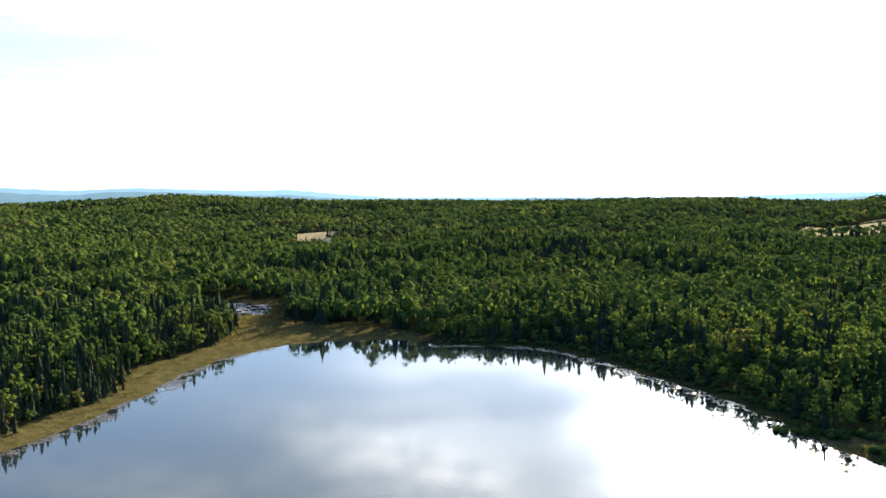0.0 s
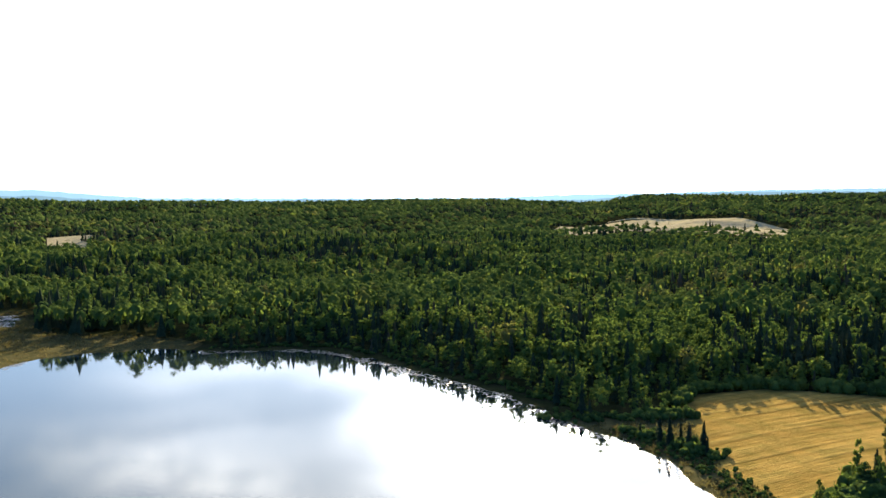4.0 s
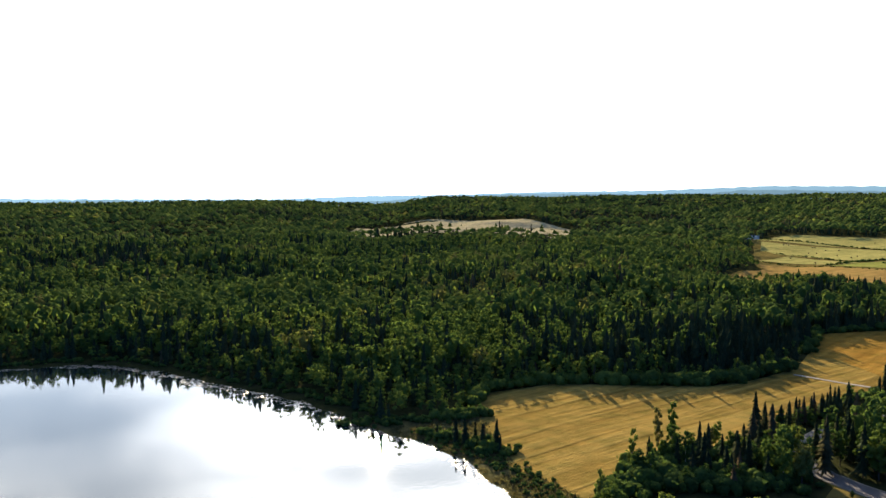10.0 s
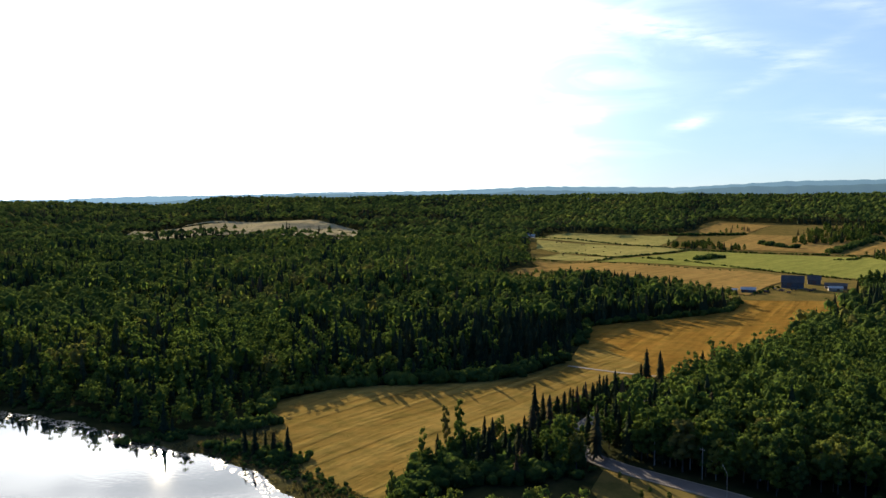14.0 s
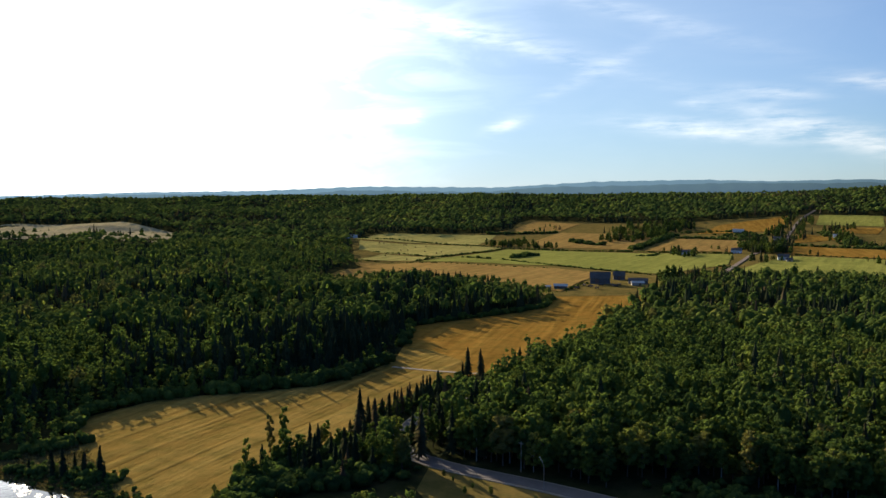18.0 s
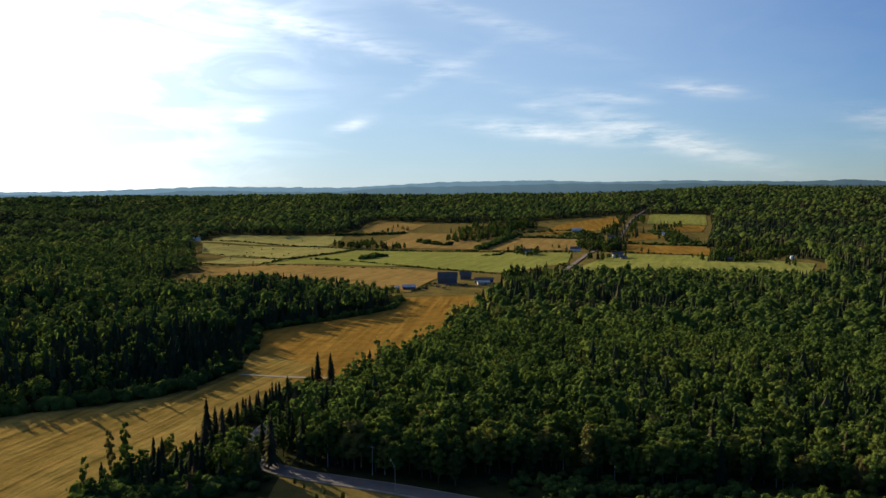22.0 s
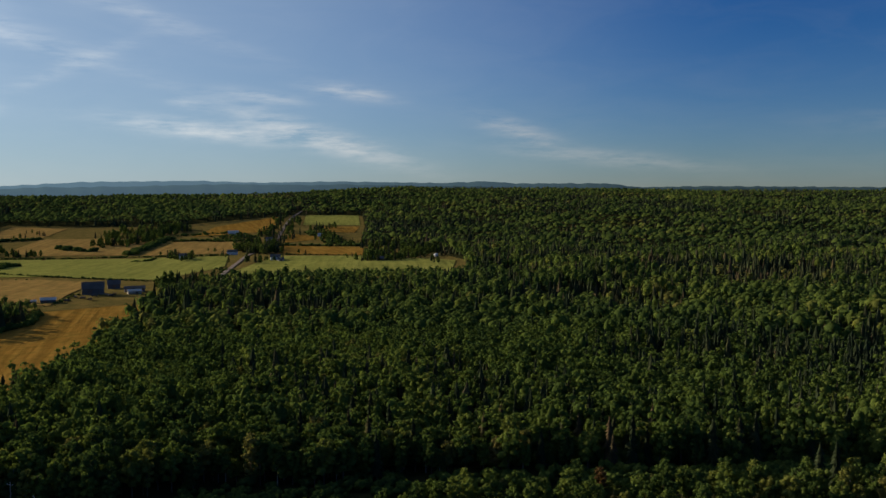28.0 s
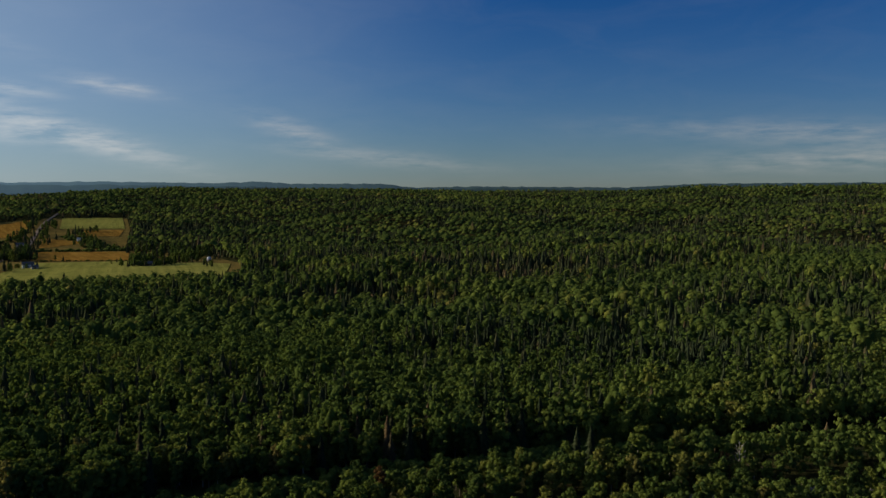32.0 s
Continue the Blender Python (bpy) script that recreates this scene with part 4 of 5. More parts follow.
# small dark dots of unsure kind on the pasture, built as bales
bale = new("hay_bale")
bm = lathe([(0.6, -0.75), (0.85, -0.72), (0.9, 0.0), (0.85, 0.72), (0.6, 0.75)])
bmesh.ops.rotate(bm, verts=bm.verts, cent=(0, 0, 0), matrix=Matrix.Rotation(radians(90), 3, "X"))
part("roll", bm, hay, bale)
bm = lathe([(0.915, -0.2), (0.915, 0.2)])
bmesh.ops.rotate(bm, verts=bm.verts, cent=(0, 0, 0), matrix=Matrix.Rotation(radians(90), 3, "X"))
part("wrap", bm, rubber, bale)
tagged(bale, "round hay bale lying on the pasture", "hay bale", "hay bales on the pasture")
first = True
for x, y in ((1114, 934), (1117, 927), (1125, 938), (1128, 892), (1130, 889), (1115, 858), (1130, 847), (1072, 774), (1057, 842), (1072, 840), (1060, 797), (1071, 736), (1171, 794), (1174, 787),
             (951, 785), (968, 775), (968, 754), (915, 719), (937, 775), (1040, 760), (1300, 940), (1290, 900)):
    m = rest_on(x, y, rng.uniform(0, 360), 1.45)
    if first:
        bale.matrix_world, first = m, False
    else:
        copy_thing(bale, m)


def wagon(x, y, turn, length, label):
    top = new("farm_wagon")
    top.matrix_world = rest_on(x, y, turn, 0.1)
    part("bed", box(length, 2.2, 0.25, (0, 0, 0.9), 0.04), rust, top)
    for s in (-1, 1):
        part("side_rack", box(length, 0.08, 0.9, (0, s * 1.06, 1.15)), boards, top)
    part("drawbar", box(2.2, 0.14, 0.14, (length / 2 + 1.0, 0, 0.75)), rust, top)
    for sx in (-1, 1):
        for sy in (-1, 1):
            bm = lathe([(0.45, -0.13), (0.5, -0.08), (0.5, 0.08), (0.45, 0.13)], 12)
            bmesh.ops.rotate(bm, verts=bm.verts, cent=(0, 0, 0), matrix=Matrix.Rotation(radians(90), 3, "X"))
            bmesh.ops.translate(bm, verts=bm.verts, vec=(sx * length * 0.33, sy * 0.95, 0.5))
            part("wheel", bm, rubber, top)
    tagged(top, label, "wagon")


for x, y, turn, length in ((752, 372, 20, 6), (745, 362, 70, 5), (760, 358, 110, 5), (738, 352, 10, 6), (765, 345, 150, 4.5), (771, 352, 40, 5), (728, 368, 90, 4), (780, 348, 15, 5)):
    wagon(x, y, turn, length, "old farm wagon parked in the farmyard")

# hedges, thickets and trees of the farmland
BUSH = []
for k in range(4):
    gg = np.random.default_rng(60 + k)
    s = Soup()
    for j in range(4):
        c = (gg.uniform(-0.9, 0.9), gg.uniform(-0.9, 0.9), gg.uniform(0.5, 1.3))
        r = gg.uniform(0.7, 1.1)
        lump(s, c, r, gg)
        sprays(s, c, r, 6, 0.4, gg, True)
    BUSH.append(s.arrays())


def hedge(line, gap, size, label, spread=0.8):
    hx, hy = [], []
    for (ax, ay), (bx, by) in zip(line, line[1:]):
        count = max(1, int(math.hypot(bx - ax, by - ay) / gap))
        for j in range(count):
            s = (j + rng.uniform(0, 0.9)) / count
            hx.append(ax + (bx - ax) * s + rng.normal(0, spread))
            hy.append(ay + (by - ay) * s + rng.normal(0, spread))
    ob = forest("hedge", [BUSH], 0, np.array(hx), np.array(hy), leaves_far, label, size, 0.35)
    ob.location.z = 0.5
    return tagged(ob, category="hedge")


hedge([(1183, 1030), (1192, 906), (1204, 794), (1202, 739), (1228, 652), (1273, 530), (1287, 393)], 2.4, 1.0, "overgrown fence line between the pastures")
hedge([(984, 838), (987, 773), (986, 708)], 2.6, 0.85, "weedy fence line across the yellow pasture")
hedge([(899, 695), (1041, 722), (1196, 735)], 2.4, 0.95, "overgrown fence line running to the willows")
hedge([(1011, 631), (962, 514), (945, 467), (932, 410), (919, 357)], 2.6, 0.85, "weedy fence line behind the barns")
hedge([(869, 765), (884, 682), (897, 591), (922, 500)], 3.5, 0.7, "thin weedy strip along the tan field")
hedge([(997, 680), (1003, 668), (1001, 652), (1006, 642)], 2.0, 1.2, "row of low bushes in the green pasture", 1.5)
hedge([(1043, 629), (1060, 628), (1095, 638), (1115, 632)], 1.3, 2.3, "dense dark thicket in the green pasture", 3.0)
hedge([(1381, 711), (1365, 693), (1347, 665), (1336, 635)], 1.3, 2.3, "thicket of young trees in the tan field", 4.0)
hedge([(1306, 558), (1347, 563), (1384, 566), (1451, 576), (1515, 585), (1565, 593)], 1.3, 2.3, "tall hedgerow along the tan field", 3.5)
hedge([(1524, 562), (1547, 540), (1544, 505), (1542, 471), (1560, 430)], 1.8, 1.6, "shrubby hedge below the rust-brown field", 4)
hedge([(1185, 503), (1184, 490), (1193, 482), (1238, 489)], 2.0, 1.3, "low hedge jutting into the green meadow", 1.5)
hedge([(1296, 319), (1310, 190), (1300, 100)], 3.5, 0.8, "overgrown fence line beyond the road")
hedge([(1480, 370), (1490, 215)], 2.0, 1.7, "shrubby hedge behind the orange field", 4)
hedge([(1700, 356), (1660, 324), (1626, 296), (1574, 286), (1531, 267), (1495, 227)], 1.4, 2.2, "dark belt of shrubs between the rust fields", 6)
hedge([(1410, 905), (1440, 880), (1520, 815)], 2.2, 1.9, "scrub along the notched field", 5)
hedge([(1620, 600), (1700, 520), (1640, 470), (1600, 520)], 3.0, 1.6, "scattered scrub on the rough meadow", 9)
hedge([(1560, 500), (1620, 450), (1680, 425)], 2.2, 1.7, "scrub beside the village road", 6)
hedge([(775, 383), (740, 375), (700, 372)], 2.6, 0.7, "weeds and brush round the farmyard", 3)
hedge([(925, 300), (1000, 318), (1090, 338)], 3.0, 0.8, "weedy edge of the village road", 5)

FULL = []
for k in range(2):
    gg = np.random.default_rng(70 + k)
    s = Soup()
    for j in range(9):
        up = j / 8
        a, o = j * 2.4, 2.3 * math.sin(math.pi * (0.22 + 0.72 * up)) * gg.uniform(0.7, 1.1)
        c, r = (math.cos(a) * o, math.sin(a) * o, 3.4 + 8.8 * up), gg.uniform(1.6, 2.1) * (1.1 - 0.35 * up)
        lump(s, c, r * 0.88, gg, rough=0.25)
        sprays(s, c, r, 16, 0.6, gg, True)
    FULL.append(s.arrays())
field_broad = tree_thing("shade_tree", FULL[0], leaves, bark, "round green tree standing in the farmland", g, 10.0)
field_spruce = tree_thing("fir_tree", SPRUCES[0][1], needles, bark, "dark fir standing in the farmland", g, 14.0)
first_of = set()


def plant(src, x, y, size, label=""):
    m = Matrix.Translation((x, y, float(land([x], [y])[0]) - 0.1)) @ Matrix.Rotation(rng.uniform(0, 6.283), 4, "Z")
    ob = src if src not in first_of else copy_thing(src, m)
    first_of.add(src)
    ob.matrix_basis = m
    ob.scale = (size * rng.uniform(0.9, 1.2),) * 2 + (size,)
    return tagged(ob, label) if label else ob


def grove(places, size, share=0.2, crowd=1, spread=5.0, label=""):
    for x, y in places:
        for _ in range(crowd):
            con_here = rng.uniform() < share
            plant(field_spruce if con_here else field_broad, x + rng.normal(0, spread), y + rng.normal(0, spread), size * rng.uniform(0.75, 1.2), label)


grove(((1220, 779), (1224, 770), (1247, 771), (1227, 744), (1288, 768), (1294, 758), (1242, 718), (1256, 711), (1253, 694), (1258, 676)), 0.75, 0.1, 2, 5, "grey-green willow in the pasture grove")
grove(((1473, 418), (1430, 397), (1377, 382), (1350, 352), (1330, 340), (1390, 355), (1156, 316), (1185, 322), (1499, 404), (1523, 370), (1546, 440)), 0.95, 0.4, 3, 7, "tall dark tree sheltering the village houses")
grove(((1255, 473), (1190, 437), (1192, 424), (1205, 424), (1285, 452)), 0.75, 0.3, 2, 4, "dark tree beside the white farmhouse")
grove(((1375, 457), (1359, 442), (1373, 437), (1335, 420), (1250, 385), (1180, 360)), 0.6, 0.4, 1, 4, "small tree along the village road")
grove(((1741, 440), (1838, 453), (1906, 462), (1995, 472), (1870, 422), (1967, 436), (1720, 403), (1655, 430)), 0.95, 0.4, 3, 7, "roadside tree on the rising road")
grove(((1703, 356), (1660, 324), (1626, 306), (1574, 286), (1582, 315), (1511, 260)), 0.65, 0.4, 2, 6, "dark tree in the shrub belt")
grove(((1260, 170), (1344, 181), (1310, 160), (1240, 145), (1222, 128), (1195, 125), (1229, 112), (1275, 105), (1325, 100), (1349, 93), (1381, 172)), 0.8, 0.3, 3, 7, "dark tree round the low brown house")
grove(((1323, 291), (1312, 279), (1252, 205), (1275, 200), (1408, 162)), 0.55, 0.3, 1, 1, "lone tree on the open pasture")
grove(((1626, 888), (1596, 856), (1591, 841), (1507, 849), (1531, 847)), 0.7, 0.4, 2, 4, "tree in the notched field")
grove(((1345, 372), (1362, 366), (1340, 360), (1384, 366), (1402, 368), (1420, 362), (1445, 372), (1398, 392), (1412, 398), (1448, 402), (1330, 375), (1318, 344), (1340, 330)), 0.85, 0.6, 4, 6, "dark spruce and maple clump in the hamlet")
grove(((1600, 400), (1640, 408), (1680, 414), (1760, 428), (1590, 380), (1625, 384), (1690, 398), (1780, 415), (1850, 428), (1930, 440), (1460, 390), (1510, 392)), 0.7, 0.5, 2, 5, "dark roadside tree above the hamlet")
grove(((1215, 160), (1235, 158), (1190, 140), (1180, 160), (1255, 150), (1290, 140), (1320, 130), (1150, 62), (1180, 70), (1250, 75), (1320, 70)), 0.75, 0.4, 3, 6, "dark yard tree by the low brown house")
grove(((1226, 452), (1232, 430), (1214, 446), (1218, 432), (1300, 408), (1206, 312), (1198, 296), (1216, 290)), 0.6, 0.6, 2, 3, "dark conifer close beside a white house")


def copse(places, count, spread, size, label, dark=0.5):
    """A dense clump of mixed trees round the given places."""
    at = np.array([p for p in places for _ in range(count)], float)
    at += rng.normal(0, spread, at.shape)
    at = at[off_line(at[:, 0], at[:, 1], ROAD_FAR)[0] > 9]
    fir = rng.uniform(0, 1, len(at)) < dark
    tagged(forest("copse", [FULL], 0, at[~fir, 0], at[~fir, 1], leaves_far, label, size, 0.25), category="copse")
    tagged(forest("fir_copse", SPRUCES, 1, at[fir, 0], at[fir, 1], needles_far, label, size, 0.25), category="copse")


copse(((1345, 352), (1375, 352), (1400, 356), (1365, 392), (1395, 398), (1430, 396), (1460, 402), (1445, 356), (1330, 345)), 12, 9, 1.05, "dark mixed trees hiding the hamlet")
copse(((1590, 408), (1640, 416), (1700, 428), (1770, 440), (1600, 378), (1660, 386), (1730, 398), (1820, 416), (1900, 428), (1860, 450), (1950, 470)), 9, 10, 1.0, "dark tree line beside the straight road")
copse(((1225, 455), (1240, 448), (1210, 430), (1250, 470)), 6, 6, 0.75, "dark trees round the white farmhouse", 0.7)
copse(((1195, 165), (1225, 168), (1255, 165), (1285, 158), (1200, 130), (1240, 120), (1290, 112), (1340, 106), (1365, 150)), 10, 9, 0.95, "dark trees round the low brown house", 0.4)
copse(((1440, 110), (1460, 140), (1475, 180), (1400, 90), (1420, 130), (1380, 120), (1450, 90), (1480, 205)), 14, 13, 1.0, "dark wood's edge beside the orange field", 0.5)
copse(((1720, 345), (1690, 330), (1650, 312), (1610, 298), (1570, 284), (1530, 268), (1505, 240), (1760, 340), (1800, 330)), 7, 9, 0.8, "dark belt of trees between the rust fields")
copse(((1225, 775), (1245, 768), (1230, 750), (1285, 765), (1245, 715), (1255, 690), (1240, 735)), 8, 8, 0.75, "grey-green willows in the pasture grove", 0.1)
copse(((1440, 640), (1480, 620), (1530, 625), (1600, 640), (1660, 640), (1720, 620), (1640, 690), (1580, 700), (1700, 700), (1750, 660)), 26, 17, 0.95, "dark tongue of wood reaching into the hay fields", 0.3)
copse(((868, 1640), (880, 1600), (862, 1690), (930, 1480), (1000, 1480)), 5, 14, 1.0, "trees standing in the far hay clearing", 0.5)
copse(((-215, 1370), (-235, 1380), (-225, 1420), (-205, 1480)), 4, 9, 0.9, "dark trees before the small clearing", 0.7)
copse(((862, 322), (848, 326), (835, 318), (870, 312), (885, 308), (900, 304)), 6, 5, 0.95, "dark trees behind the machine shed", 0.5)
grove(((862, 322), (850, 330), (868, 318), (838, 318), (855, 312)), 0.9, 0.5, 2, 4, "dark tree behind the machine shed")

# ---- marked trees near the lake and road ----
near_broad, near_spruce = BROAD_THINGS[0], SPRUCE_THINGS[0]
first_of |= {*BROAD_THINGS, *SPRUCE_THINGS}
for x, y, size in ((352, 239, 1.05), (356, 234, 1.0), (361, 236, 0.7), (396, 229, 1.0), (370, 222, 0.8), (384, 228, 0.65), (390, 231, 0.75), (402, 231, 0.6), (346, 238, 0.6)):
    plant(SPRUCE_THINGS[int(x) % 4], x, y, size, "dark pointed spruce at the field's corner")
for k in range(22):
    s = k / 21
    plant(SPRUCE_THINGS[k % 4], 236 + 70 * s + rng.normal(0, 1.2), 212 + 19 * s + rng.normal(0, 1.2), rng.uniform(0.5, 0.85), "small dark spruce in the row beside the field")
plant(SPRUCE_THINGS[1], 234, 179, 1.3, "tall ragged spruce by the road")
plant(SPRUCE_THINGS[2], 245, 160, 1.1, "tall ragged spruce by the road")
for x, y, size in ((145, 277, 0.42), (149, 272, 0.6), (147, 268, 0.72), (151, 266, 0.5), (150, 262, 0.78), (154, 260, 0.55), (152, 257, 0.62), (155, 252, 0.85), (156, 248, 0.5), (158, 257, 0.6), (155, 268, 0.5), (158, 263, 0.45)):
    plant(SPRUCE_THINGS[int(x + y) % 4], x + rng.normal(0, 1.0), y + rng.normal(0, 1.0), size * 0.9, "small dark spruce in the lakeside marsh clump")
for x, y, size in ((213, 178, 0.95), (219, 176, 1.05), (221, 184, 1.0), (200, 182, 0.55), (228, 198, 0.7), (222, 192, 0.75), (224, 206, 0.65)):
    plant(BROAD_THINGS[int(x) % 5], x, y, size, "big sunlit leafy tree by the road")
for x, y, size in ((221, 160, 0.2), (219, 155, 0.16), (211, 145, 0.22), (215, 138, 0.24), (217, 146, 0.15), (205, 132, 0.28)):
    plant(near_broad, x, y, size, "low bush on the grass verge")
plant(BROAD_THINGS[3], 285, 80, 1.1, "slender pale birch in front of the wood")
for x, y, size in ((180, 209, 0.85), (199, 218, 1.0), (207, 220, 1.05), (196, 202, 0.8), (178, 198, 0.75), (151, 189, 0.7)):
    slim = plant(BROAD_THINGS[3], x, y, size, "slender pale poplar at the hay field's foot")
    slim.scale = (size * 0.55, size * 0.55, size * 1.05)
for x, y, size in ((207, 207, 0.95), (212, 208, 0.85), (203, 203, 0.7), (200, 198, 0.9), (193, 196, 0.75), (189, 192, 0.6), (241, 185, 1.05), (243, 190, 0.9)):
    plant(SPRUCE_THINGS[int(x) % 4], x, y, size, "dark spruce in the clump above the verge")
for x, y, size in ((224, 216, 0.7), (221, 206, 0.65), (221, 200, 0.65), (215, 190, 0.7), (214, 185, 0.8), (226, 189, 1.0), (229, 186, 1.0), (227, 181, 0.95), (196, 183, 0.5), (191, 189, 0.5), (184, 189, 0.45)):
    plant(BROAD_THINGS[int(x) % 3], x, y, size, "sunlit leafy tree in the clump by the road")
for k in range(16):
    plant(SPRUCE_THINGS[k % 4], rng.uniform(192, 228), rng.uniform(179, 209), rng.uniform(0.5, 0.95), "dark young spruce in the clump above the verge")
EDGE = [(178, 312), (195, 333), (233, 332), (267, 309), (295, 293), (329, 293), (362, 301)]
for (ax, ay), (bx, by) in zip(EDGE, EDGE[1:]):
    for k in range(5):
        u = rng.uniform(0, 1)
        plant(BROAD_THINGS[rng.integers(0, 5)], ax + (bx - ax) * u + rng.normal(0, 1.5), ay + (by - ay) * u + rng.uniform(1, 6), rng.uniform(0.3, 0.62), "young sunlit aspen along the mown field's edge")
dead = new("dead_tree")
dead.matrix_world = rest_on(256, -166, 0, -0.4) @ Matrix.Scale(0.98, 4)
s = Soup()
stem(s, (0, 0, -0.3), (0.3, 0.2, 12.5), 0.24, 0.05)
mesh_object("trunk", *s.arrays(), birch_bark, True, None, dead)
for k in range(14):
    s = Soup()
    a, z = k * 2.4, 5.5 + 0.5 * k
    tip = np.array((math.cos(a) * (2.9 - 0.13 * k), math.sin(a) * (2.9 - 0.13 * k), z + 2.0))
    stem(s, (0.02 * z, 0.015 * z, z), tip, 0.06, 0.02, 5)
    for j in range(3):
        q = np.array((0.02 * z, 0.015 * z, z)) * (0.55 - 0.15 * j) + tip * (0.45 + 0.15 * j)
        stem(s, q, q + (math.cos(a + j - 1) * 0.9, math.sin(a + j - 1) * 0.9, 0.8), 0.04, 0.015, 4)
    mesh_object("bough", *s.arrays(), birch_bark, True, None, dead)
tagged(dead, "bare pale dead tree among the roadside trees", "tree")
gold = leaf_material("turning leaves", [(0.0, (0.100, 0.090, 0.032)), (1.0, (0.105, 0.105, 0.035))], False)
rusty = leaf_material("rusty leaves", [(0.0, (0.11, 0.06, 0.028)), (1.0, (0.10, 0.07, 0.03))], False)
early = tree_thing("maple_tree", BROADS[0][2], gold, bark, "maple turning yellow-brown among green trees", g, 13.0)
early.matrix_basis = rest_on(311, 77, 30, -0.3)
for x, y, size in ((300, 102, 0.95), (352, 20, 1.0), (372, -40, 1.0), (340, 66, 0.9)):
    copy_thing(early, rest_on(x, y, x, -0.3) @ Matrix.Scale(size, 4))
red_tree = tree_thing("maple_tree", BROADS[0][1], rusty, bark, "small rust-brown maple in the front row", g, 12.0)
red_tree.matrix_basis = rest_on(253, -38, 10, -0.3) @ Matrix.Scale(0.85, 4)
copy_thing(red_tree, rest_on(256, -160, 80, -0.3) @ Matrix.Scale(0.8, 4))


def utility_pole(x, y, tall, label):
    top = new("utility_pole")
    top.matrix_world = rest_on(x, y, 75, -0.4)
    s = Soup()
    stem(s, (0, 0, -0.3), (0, 0, tall), 0.17, 0.11, 8)
    mesh_object("pole", *s.arrays(), pole_wood, True, None, top)
    part("crossarm", box(2.2, 0.12, 0.14, (0, 0.12, tall - 0.9), 0.01), pole_wood, top)
    for k in (-0.95, 0.0, 0.95):
        bm = lathe([(0.05, 0), (0.09, 0.06), (0.05, 0.12), (0.08, 0.18), (0.03, 0.24)], 8)
        bmesh.ops.translate(bm, verts=bm.verts, vec=(k, 0.12, tall - 0.76))
        part("insulator", bm, lamp_lens, top)
    tagged(top, label, "utility pole")


utility_pole(240, 142, 10.5, "grey wooden utility pole beside the road")
utility_pole(270, -134, 10.0, "pale wooden utility pole in the wood's gap")
lamp = new("street_lamp")
lamp.matrix_world = rest_on(228.5, 127, 0, -0.3)
s = Soup()
stem(s, (0, 0, -0.3), (0, 0, 8.0), 0.09, 0.06, 8)
mesh_object("pole", *s.arrays(), steel, True, None, lamp)
s = Soup()
stem(s, (0, 0, 7.8), (2.2, 2.6, 9.3), 0.05, 0.04, 6)
mesh_object("arm", *s.arrays(), steel, True, None, lamp)
head = part("lamp_head", box(0.75, 0.3, 0.16, (0, 0, 0), 0.05), steel, lamp)
head.matrix_local = pose(2.4, 2.85, 9.3, 0, 0, 50)
part("lens", box(0.5, 0.22, 0.06, (0, 0, -0.05)), lamp_lens, head)
tagged(lamp, "galvanised street lamp with a long slanting arm", "street lamp")

hedge([(252, 96), (262, 60), (272, 20), (282, -40), (290, -110), (292, -200)], 0.55, 1.15, "dark brush in the gap between the woods", 6.0)
hedge([(160, 192), (182, 203), (200, 209), (215, 207), (228, 196), (222, 182), (206, 180), (192, 187), (176, 194)], 0.4, 1.7, "dense brush under the clump above the verge", 3.5)
hedge([(144, 282), (150, 268), (154, 258), (157, 246)], 0.5, 1.5, "dense alder bushes in the marsh clump", 2.6)
hedge([(122, 312), (140, 303), (158, 297), (172, 294)], 0.5, 1.3, "alder bushes where marsh meets wood", 2.8)
hedge([(142, 285), (147, 264), (149, 240), (148, 215), (145, 190)], 0.35, 0.6, "low sedge hummocks along the shore", 3.0)

# ---- reeds ----
REED = []
for k in range(3):
    gg = np.random.default_rng(80 + k)
    s = Soup()
    for j in range(9):
        a, lean = gg.uniform(0, 6.283), gg.uniform(0.05, 0.45)
        c0 = np.array((gg.normal(0, 0.45), gg.normal(0, 0.45), -0.1))
        tip = c0 + (math.cos(a) * lean, math.sin(a) * lean, gg.uniform(0.5, 1.1))
        w = np.array((-math.sin(a), math.cos(a), 0)) * 0.22
        s.add(np.stack([c0 - w, c0 + w, tip]), [(0, 1, 2)])
    REED.append(s.arrays())
reed_leaf = leaf_material("dry reed", [(0.0, (0.10, 0.085, 0.038)), (0.5, (0.155, 0.122, 0.055)), (1.0, (0.24, 0.185, 0.09))], True, 0.3)
for ring, count, label in ((MARSH_WEST, 7500, "ochre reeds and sedge along the lake"), (MARSH_EAST, 3600, "ochre reeds between lake and hay field")):
    ring_x, ring_y = [p[0] for p in ring], [p[1] for p in ring]
    rx, ry = rng.uniform(min(ring_x), max(ring_x), count * 4), rng.uniform(min(ring_y), max(ring_y), count * 4)
    keep = (outside(rx, ry, ring) < 0) & (land(rx, ry) > 0.0) & (waves(rx, ry, 5, 4) + waves(rx, ry, 2.1, 7) * 0.6 > -0.35)
    rx, ry = rx[keep][:count], ry[keep][:count]
    tagged(forest("reeds", [REED], 0, rx, ry, reed_leaf, label, 1.5, 0.35), category="reeds")

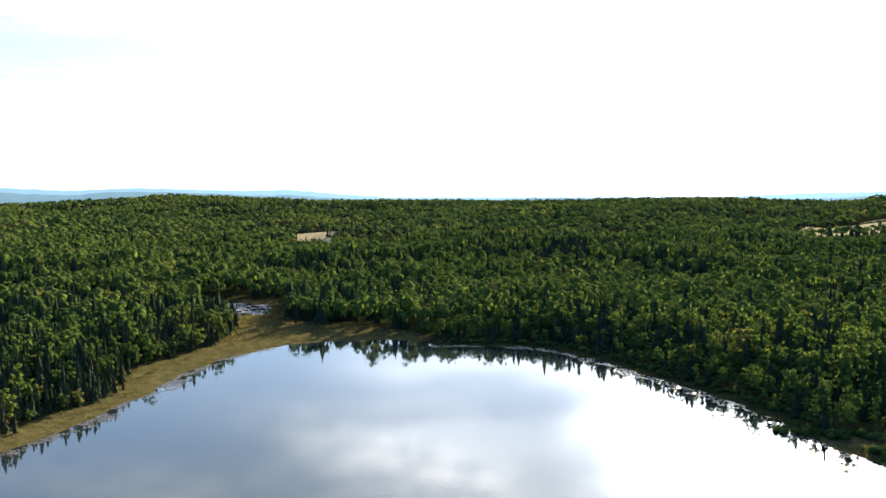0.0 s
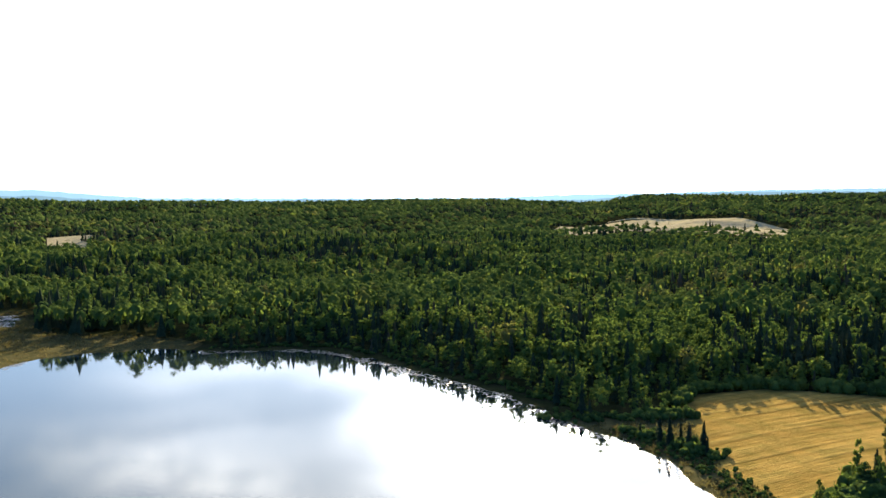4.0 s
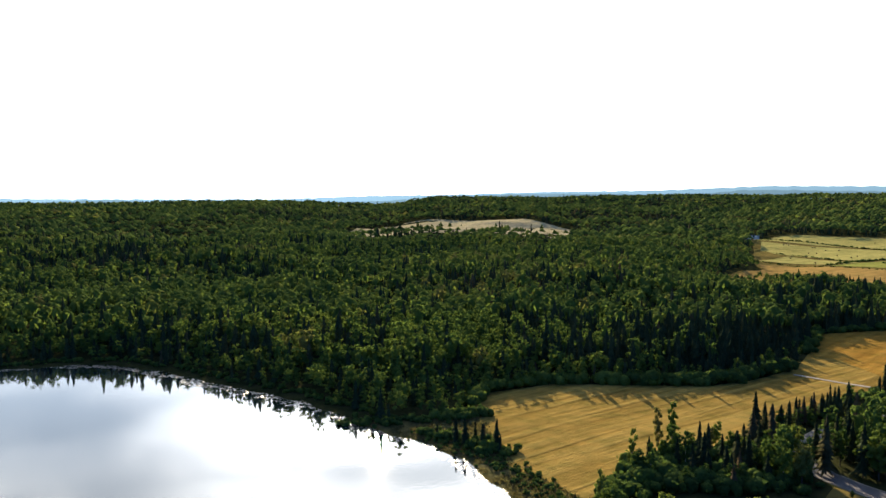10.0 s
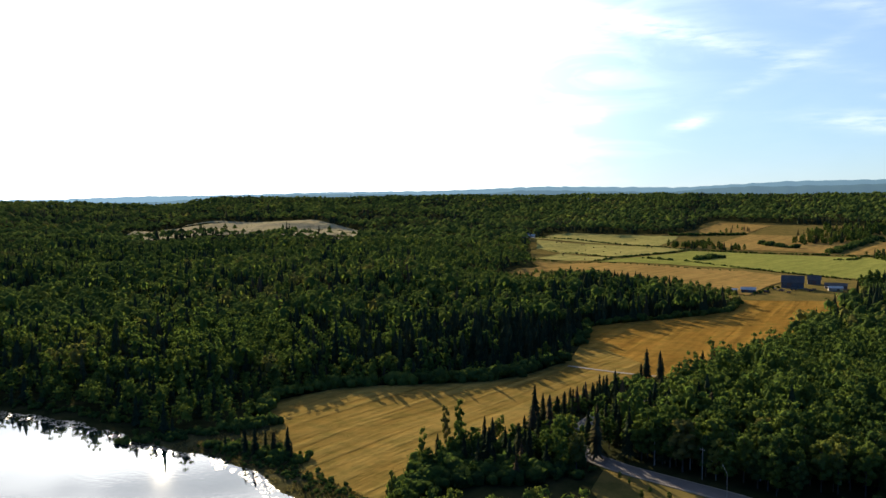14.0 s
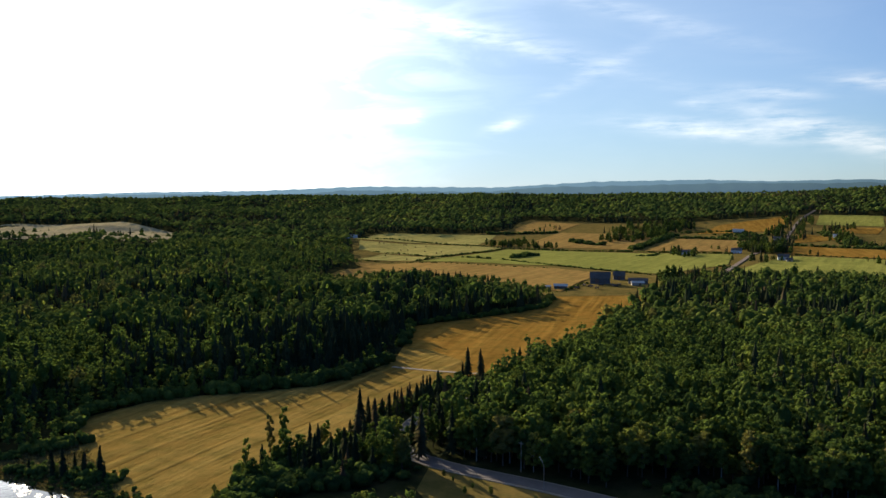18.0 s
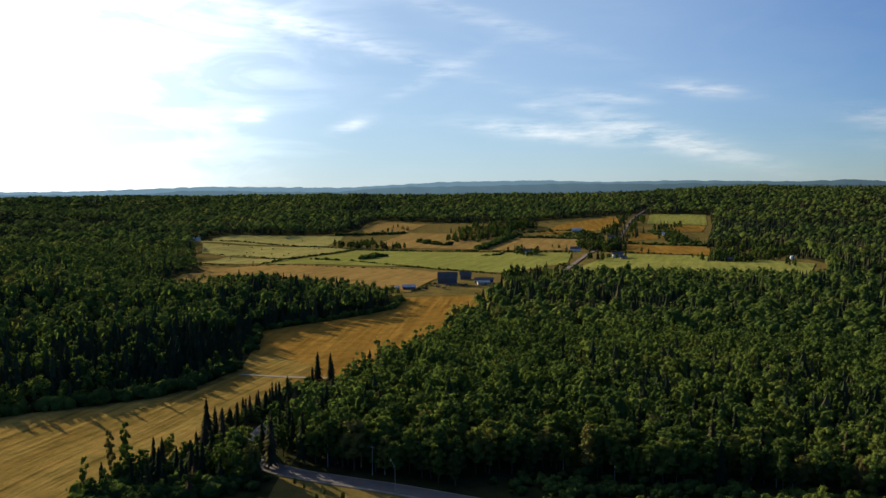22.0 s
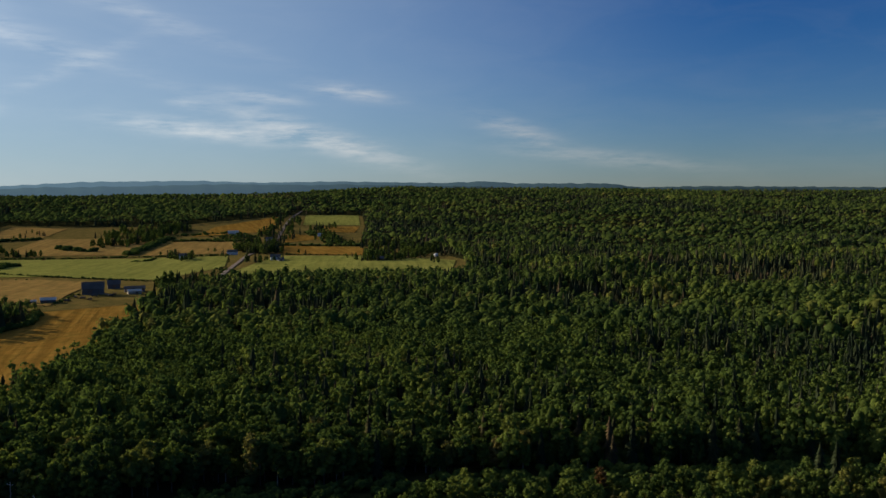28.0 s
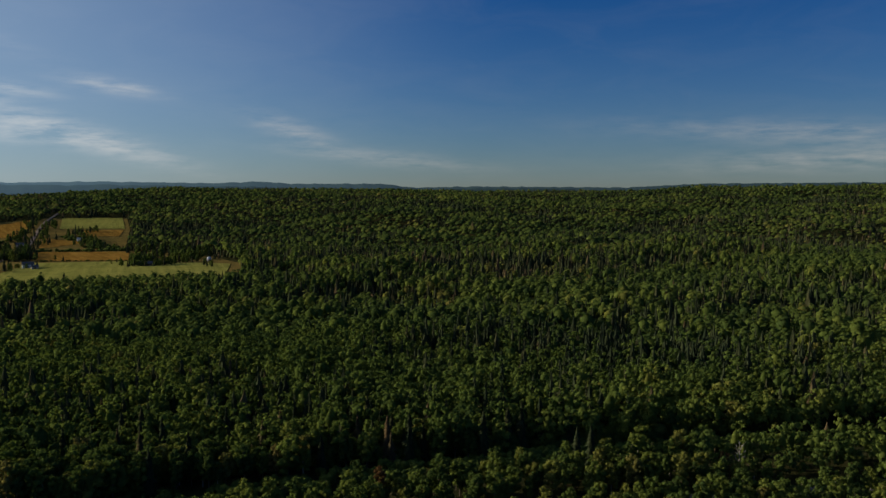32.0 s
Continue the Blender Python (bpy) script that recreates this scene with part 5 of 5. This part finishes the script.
# ---- floating plants ----
PADS = []
for k in range(3):
    gg = np.random.default_rng(90 + k)
    s = Soup()
    for j in range(6):
        c, r = gg.normal(0, 0.55, 2), gg.uniform(0.16, 0.34)
        a = np.arange(6) * 1.047 + gg.uniform(0, 1)
        tilt = gg.normal(0, 0.02, 6)
        s.add(np.stack([c[0] + np.cos(a) * r, c[1] + np.sin(a) * r * 0.85, 0.02 + tilt], 1), [(0, 1, 2), (0, 2, 3), (0, 3, 4), (0, 4, 5)])
    PADS.append(s.arrays())
pad_leaf, n, l, p = material("wet lily pads")
l.new(ramp(n, l, noisy(n, l, 3.0, 4), [(0.35, (0.060, 0.052, 0.034)), (0.65, (0.115, 0.088, 0.060))]), p.inputs["Base Color"])
p.inputs["Roughness"].default_value = 0.38


def pads(ring, count, inner, outer, x0, x1, y0, y1, mat, label):
    """Lily pads on the water in a belt along the shore, in drifts."""
    ax, ay = rng.uniform(x0, x1, count * 14), rng.uniform(y0, y1, count * 14)
    d = -outside(ax, ay, ring)
    keep = (d > inner) & (d < outer * (0.75 + 0.5 * waves(ax, ay, 9, 2))) & (waves(ax, ay, 4, 6) + 0.5 * waves(ax, ay, 1.3, 3) > -0.25)
    ax, ay = ax[keep][:count], ay[keep][:count]
    turn = rng.uniform(0, 6.283, len(ax))
    kind = rng.integers(0, 3, len(ax))
    vs, fs, base = [], [], 0
    for k, (v, f) in enumerate(PADS):
        sel = np.where(kind == k)[0]
        c, q = np.cos(turn[sel])[:, None], np.sin(turn[sel])[:, None]
        vs.append(np.stack([v[None, :, 0] * c - v[None, :, 1] * q + ax[sel][:, None], v[None, :, 0] * q + v[None, :, 1] * c + ay[sel][:, None], np.broadcast_to(v[None, :, 2], (len(sel), len(v)))], 2).reshape(-1, 3))
        fs.append((f[None] + (np.arange(len(sel)) * len(v))[:, None, None] + base).reshape(-1, 3))
        base += len(sel) * len(v)
    tagged(mesh_object("lily_pads", np.vstack(vs), np.vstack(fs), mat), label, "lily pads", kind="stuff")


pads(LAKE, 2600, -1.0, 9.0, -12, 150, 180, 500, pad_leaf, "wet lily pads shining along the wooded shore")
pads(LAKE, 2200, -1.0, 11.0, -160, -100, 230, 500, pad_leaf, "drifts of brown lily pads beside the reed marsh")
# pale pads scattered over the whole pool
pale_mat = plain("bleached floating mat", (0.36, 0.34, 0.33), 0.5, 2.0, 0.25)
pads(POND, 2600, -6.0, 40.0, -200, -125, 598, 696, pale_mat, "pale floating plants choking the marsh pool")

# brush along the woods' edges
hedge([(-6, 503), (12, 499), (38, 497), (62, 487), (85, 456), (101, 417), (115, 387), (127, 359), (135, 331), (139, 309)], 1.1, 1.1, "low brush along the far shore", 2.0)
hedge([(404, 322), (467, 366), (531, 351), (608, 337), (664, 362)], 1.6, 1.5, "brush along the tree belt's edge", 1.8)
hedge([(760, 292), (640, 264), (530, 242), (441, 223), (395, 219)], 0.8, 1.7, "brush where the hay field meets the wood", 2.2)
hedge([(178, 310), (195, 330), (233, 329), (267, 306), (295, 290), (329, 290), (360, 298)], 1.3, 1.9, "brush along the mown field's upper edge", 1.6)
hedge([(352, 241), (300, 233), (262, 221), (225, 213), (203, 211), (178, 202)], 1.2, 1.0, "brush along the mown field's lower edge", 1.8)
hedge([(300, 128), (294, 68), (299, -12), (306, -78), (308, -146), (311, -194)], 1.2, 1.9, "dark brush below the wood's edge", 2.4)

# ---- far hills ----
# distance haze is painted on the hills as blue emission
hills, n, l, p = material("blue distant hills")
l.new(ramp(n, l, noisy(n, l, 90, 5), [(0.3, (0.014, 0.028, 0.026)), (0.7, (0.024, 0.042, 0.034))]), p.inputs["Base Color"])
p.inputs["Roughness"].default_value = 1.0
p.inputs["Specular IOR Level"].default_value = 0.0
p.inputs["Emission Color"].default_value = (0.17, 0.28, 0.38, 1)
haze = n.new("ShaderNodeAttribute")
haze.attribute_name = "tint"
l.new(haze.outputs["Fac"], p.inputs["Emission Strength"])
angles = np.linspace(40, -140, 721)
# haze glow by azimuth: strongest on the sun's side
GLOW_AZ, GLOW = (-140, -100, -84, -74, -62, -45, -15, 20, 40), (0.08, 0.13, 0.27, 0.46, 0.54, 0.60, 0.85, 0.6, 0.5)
for far, drop, dim, label in ((4650.0, 0.0, 1.0, "hazy blue wooded hills along the horizon"), (4150.0, 0.24, 0.62, "nearer hills before the horizon, blue-green with haze")):
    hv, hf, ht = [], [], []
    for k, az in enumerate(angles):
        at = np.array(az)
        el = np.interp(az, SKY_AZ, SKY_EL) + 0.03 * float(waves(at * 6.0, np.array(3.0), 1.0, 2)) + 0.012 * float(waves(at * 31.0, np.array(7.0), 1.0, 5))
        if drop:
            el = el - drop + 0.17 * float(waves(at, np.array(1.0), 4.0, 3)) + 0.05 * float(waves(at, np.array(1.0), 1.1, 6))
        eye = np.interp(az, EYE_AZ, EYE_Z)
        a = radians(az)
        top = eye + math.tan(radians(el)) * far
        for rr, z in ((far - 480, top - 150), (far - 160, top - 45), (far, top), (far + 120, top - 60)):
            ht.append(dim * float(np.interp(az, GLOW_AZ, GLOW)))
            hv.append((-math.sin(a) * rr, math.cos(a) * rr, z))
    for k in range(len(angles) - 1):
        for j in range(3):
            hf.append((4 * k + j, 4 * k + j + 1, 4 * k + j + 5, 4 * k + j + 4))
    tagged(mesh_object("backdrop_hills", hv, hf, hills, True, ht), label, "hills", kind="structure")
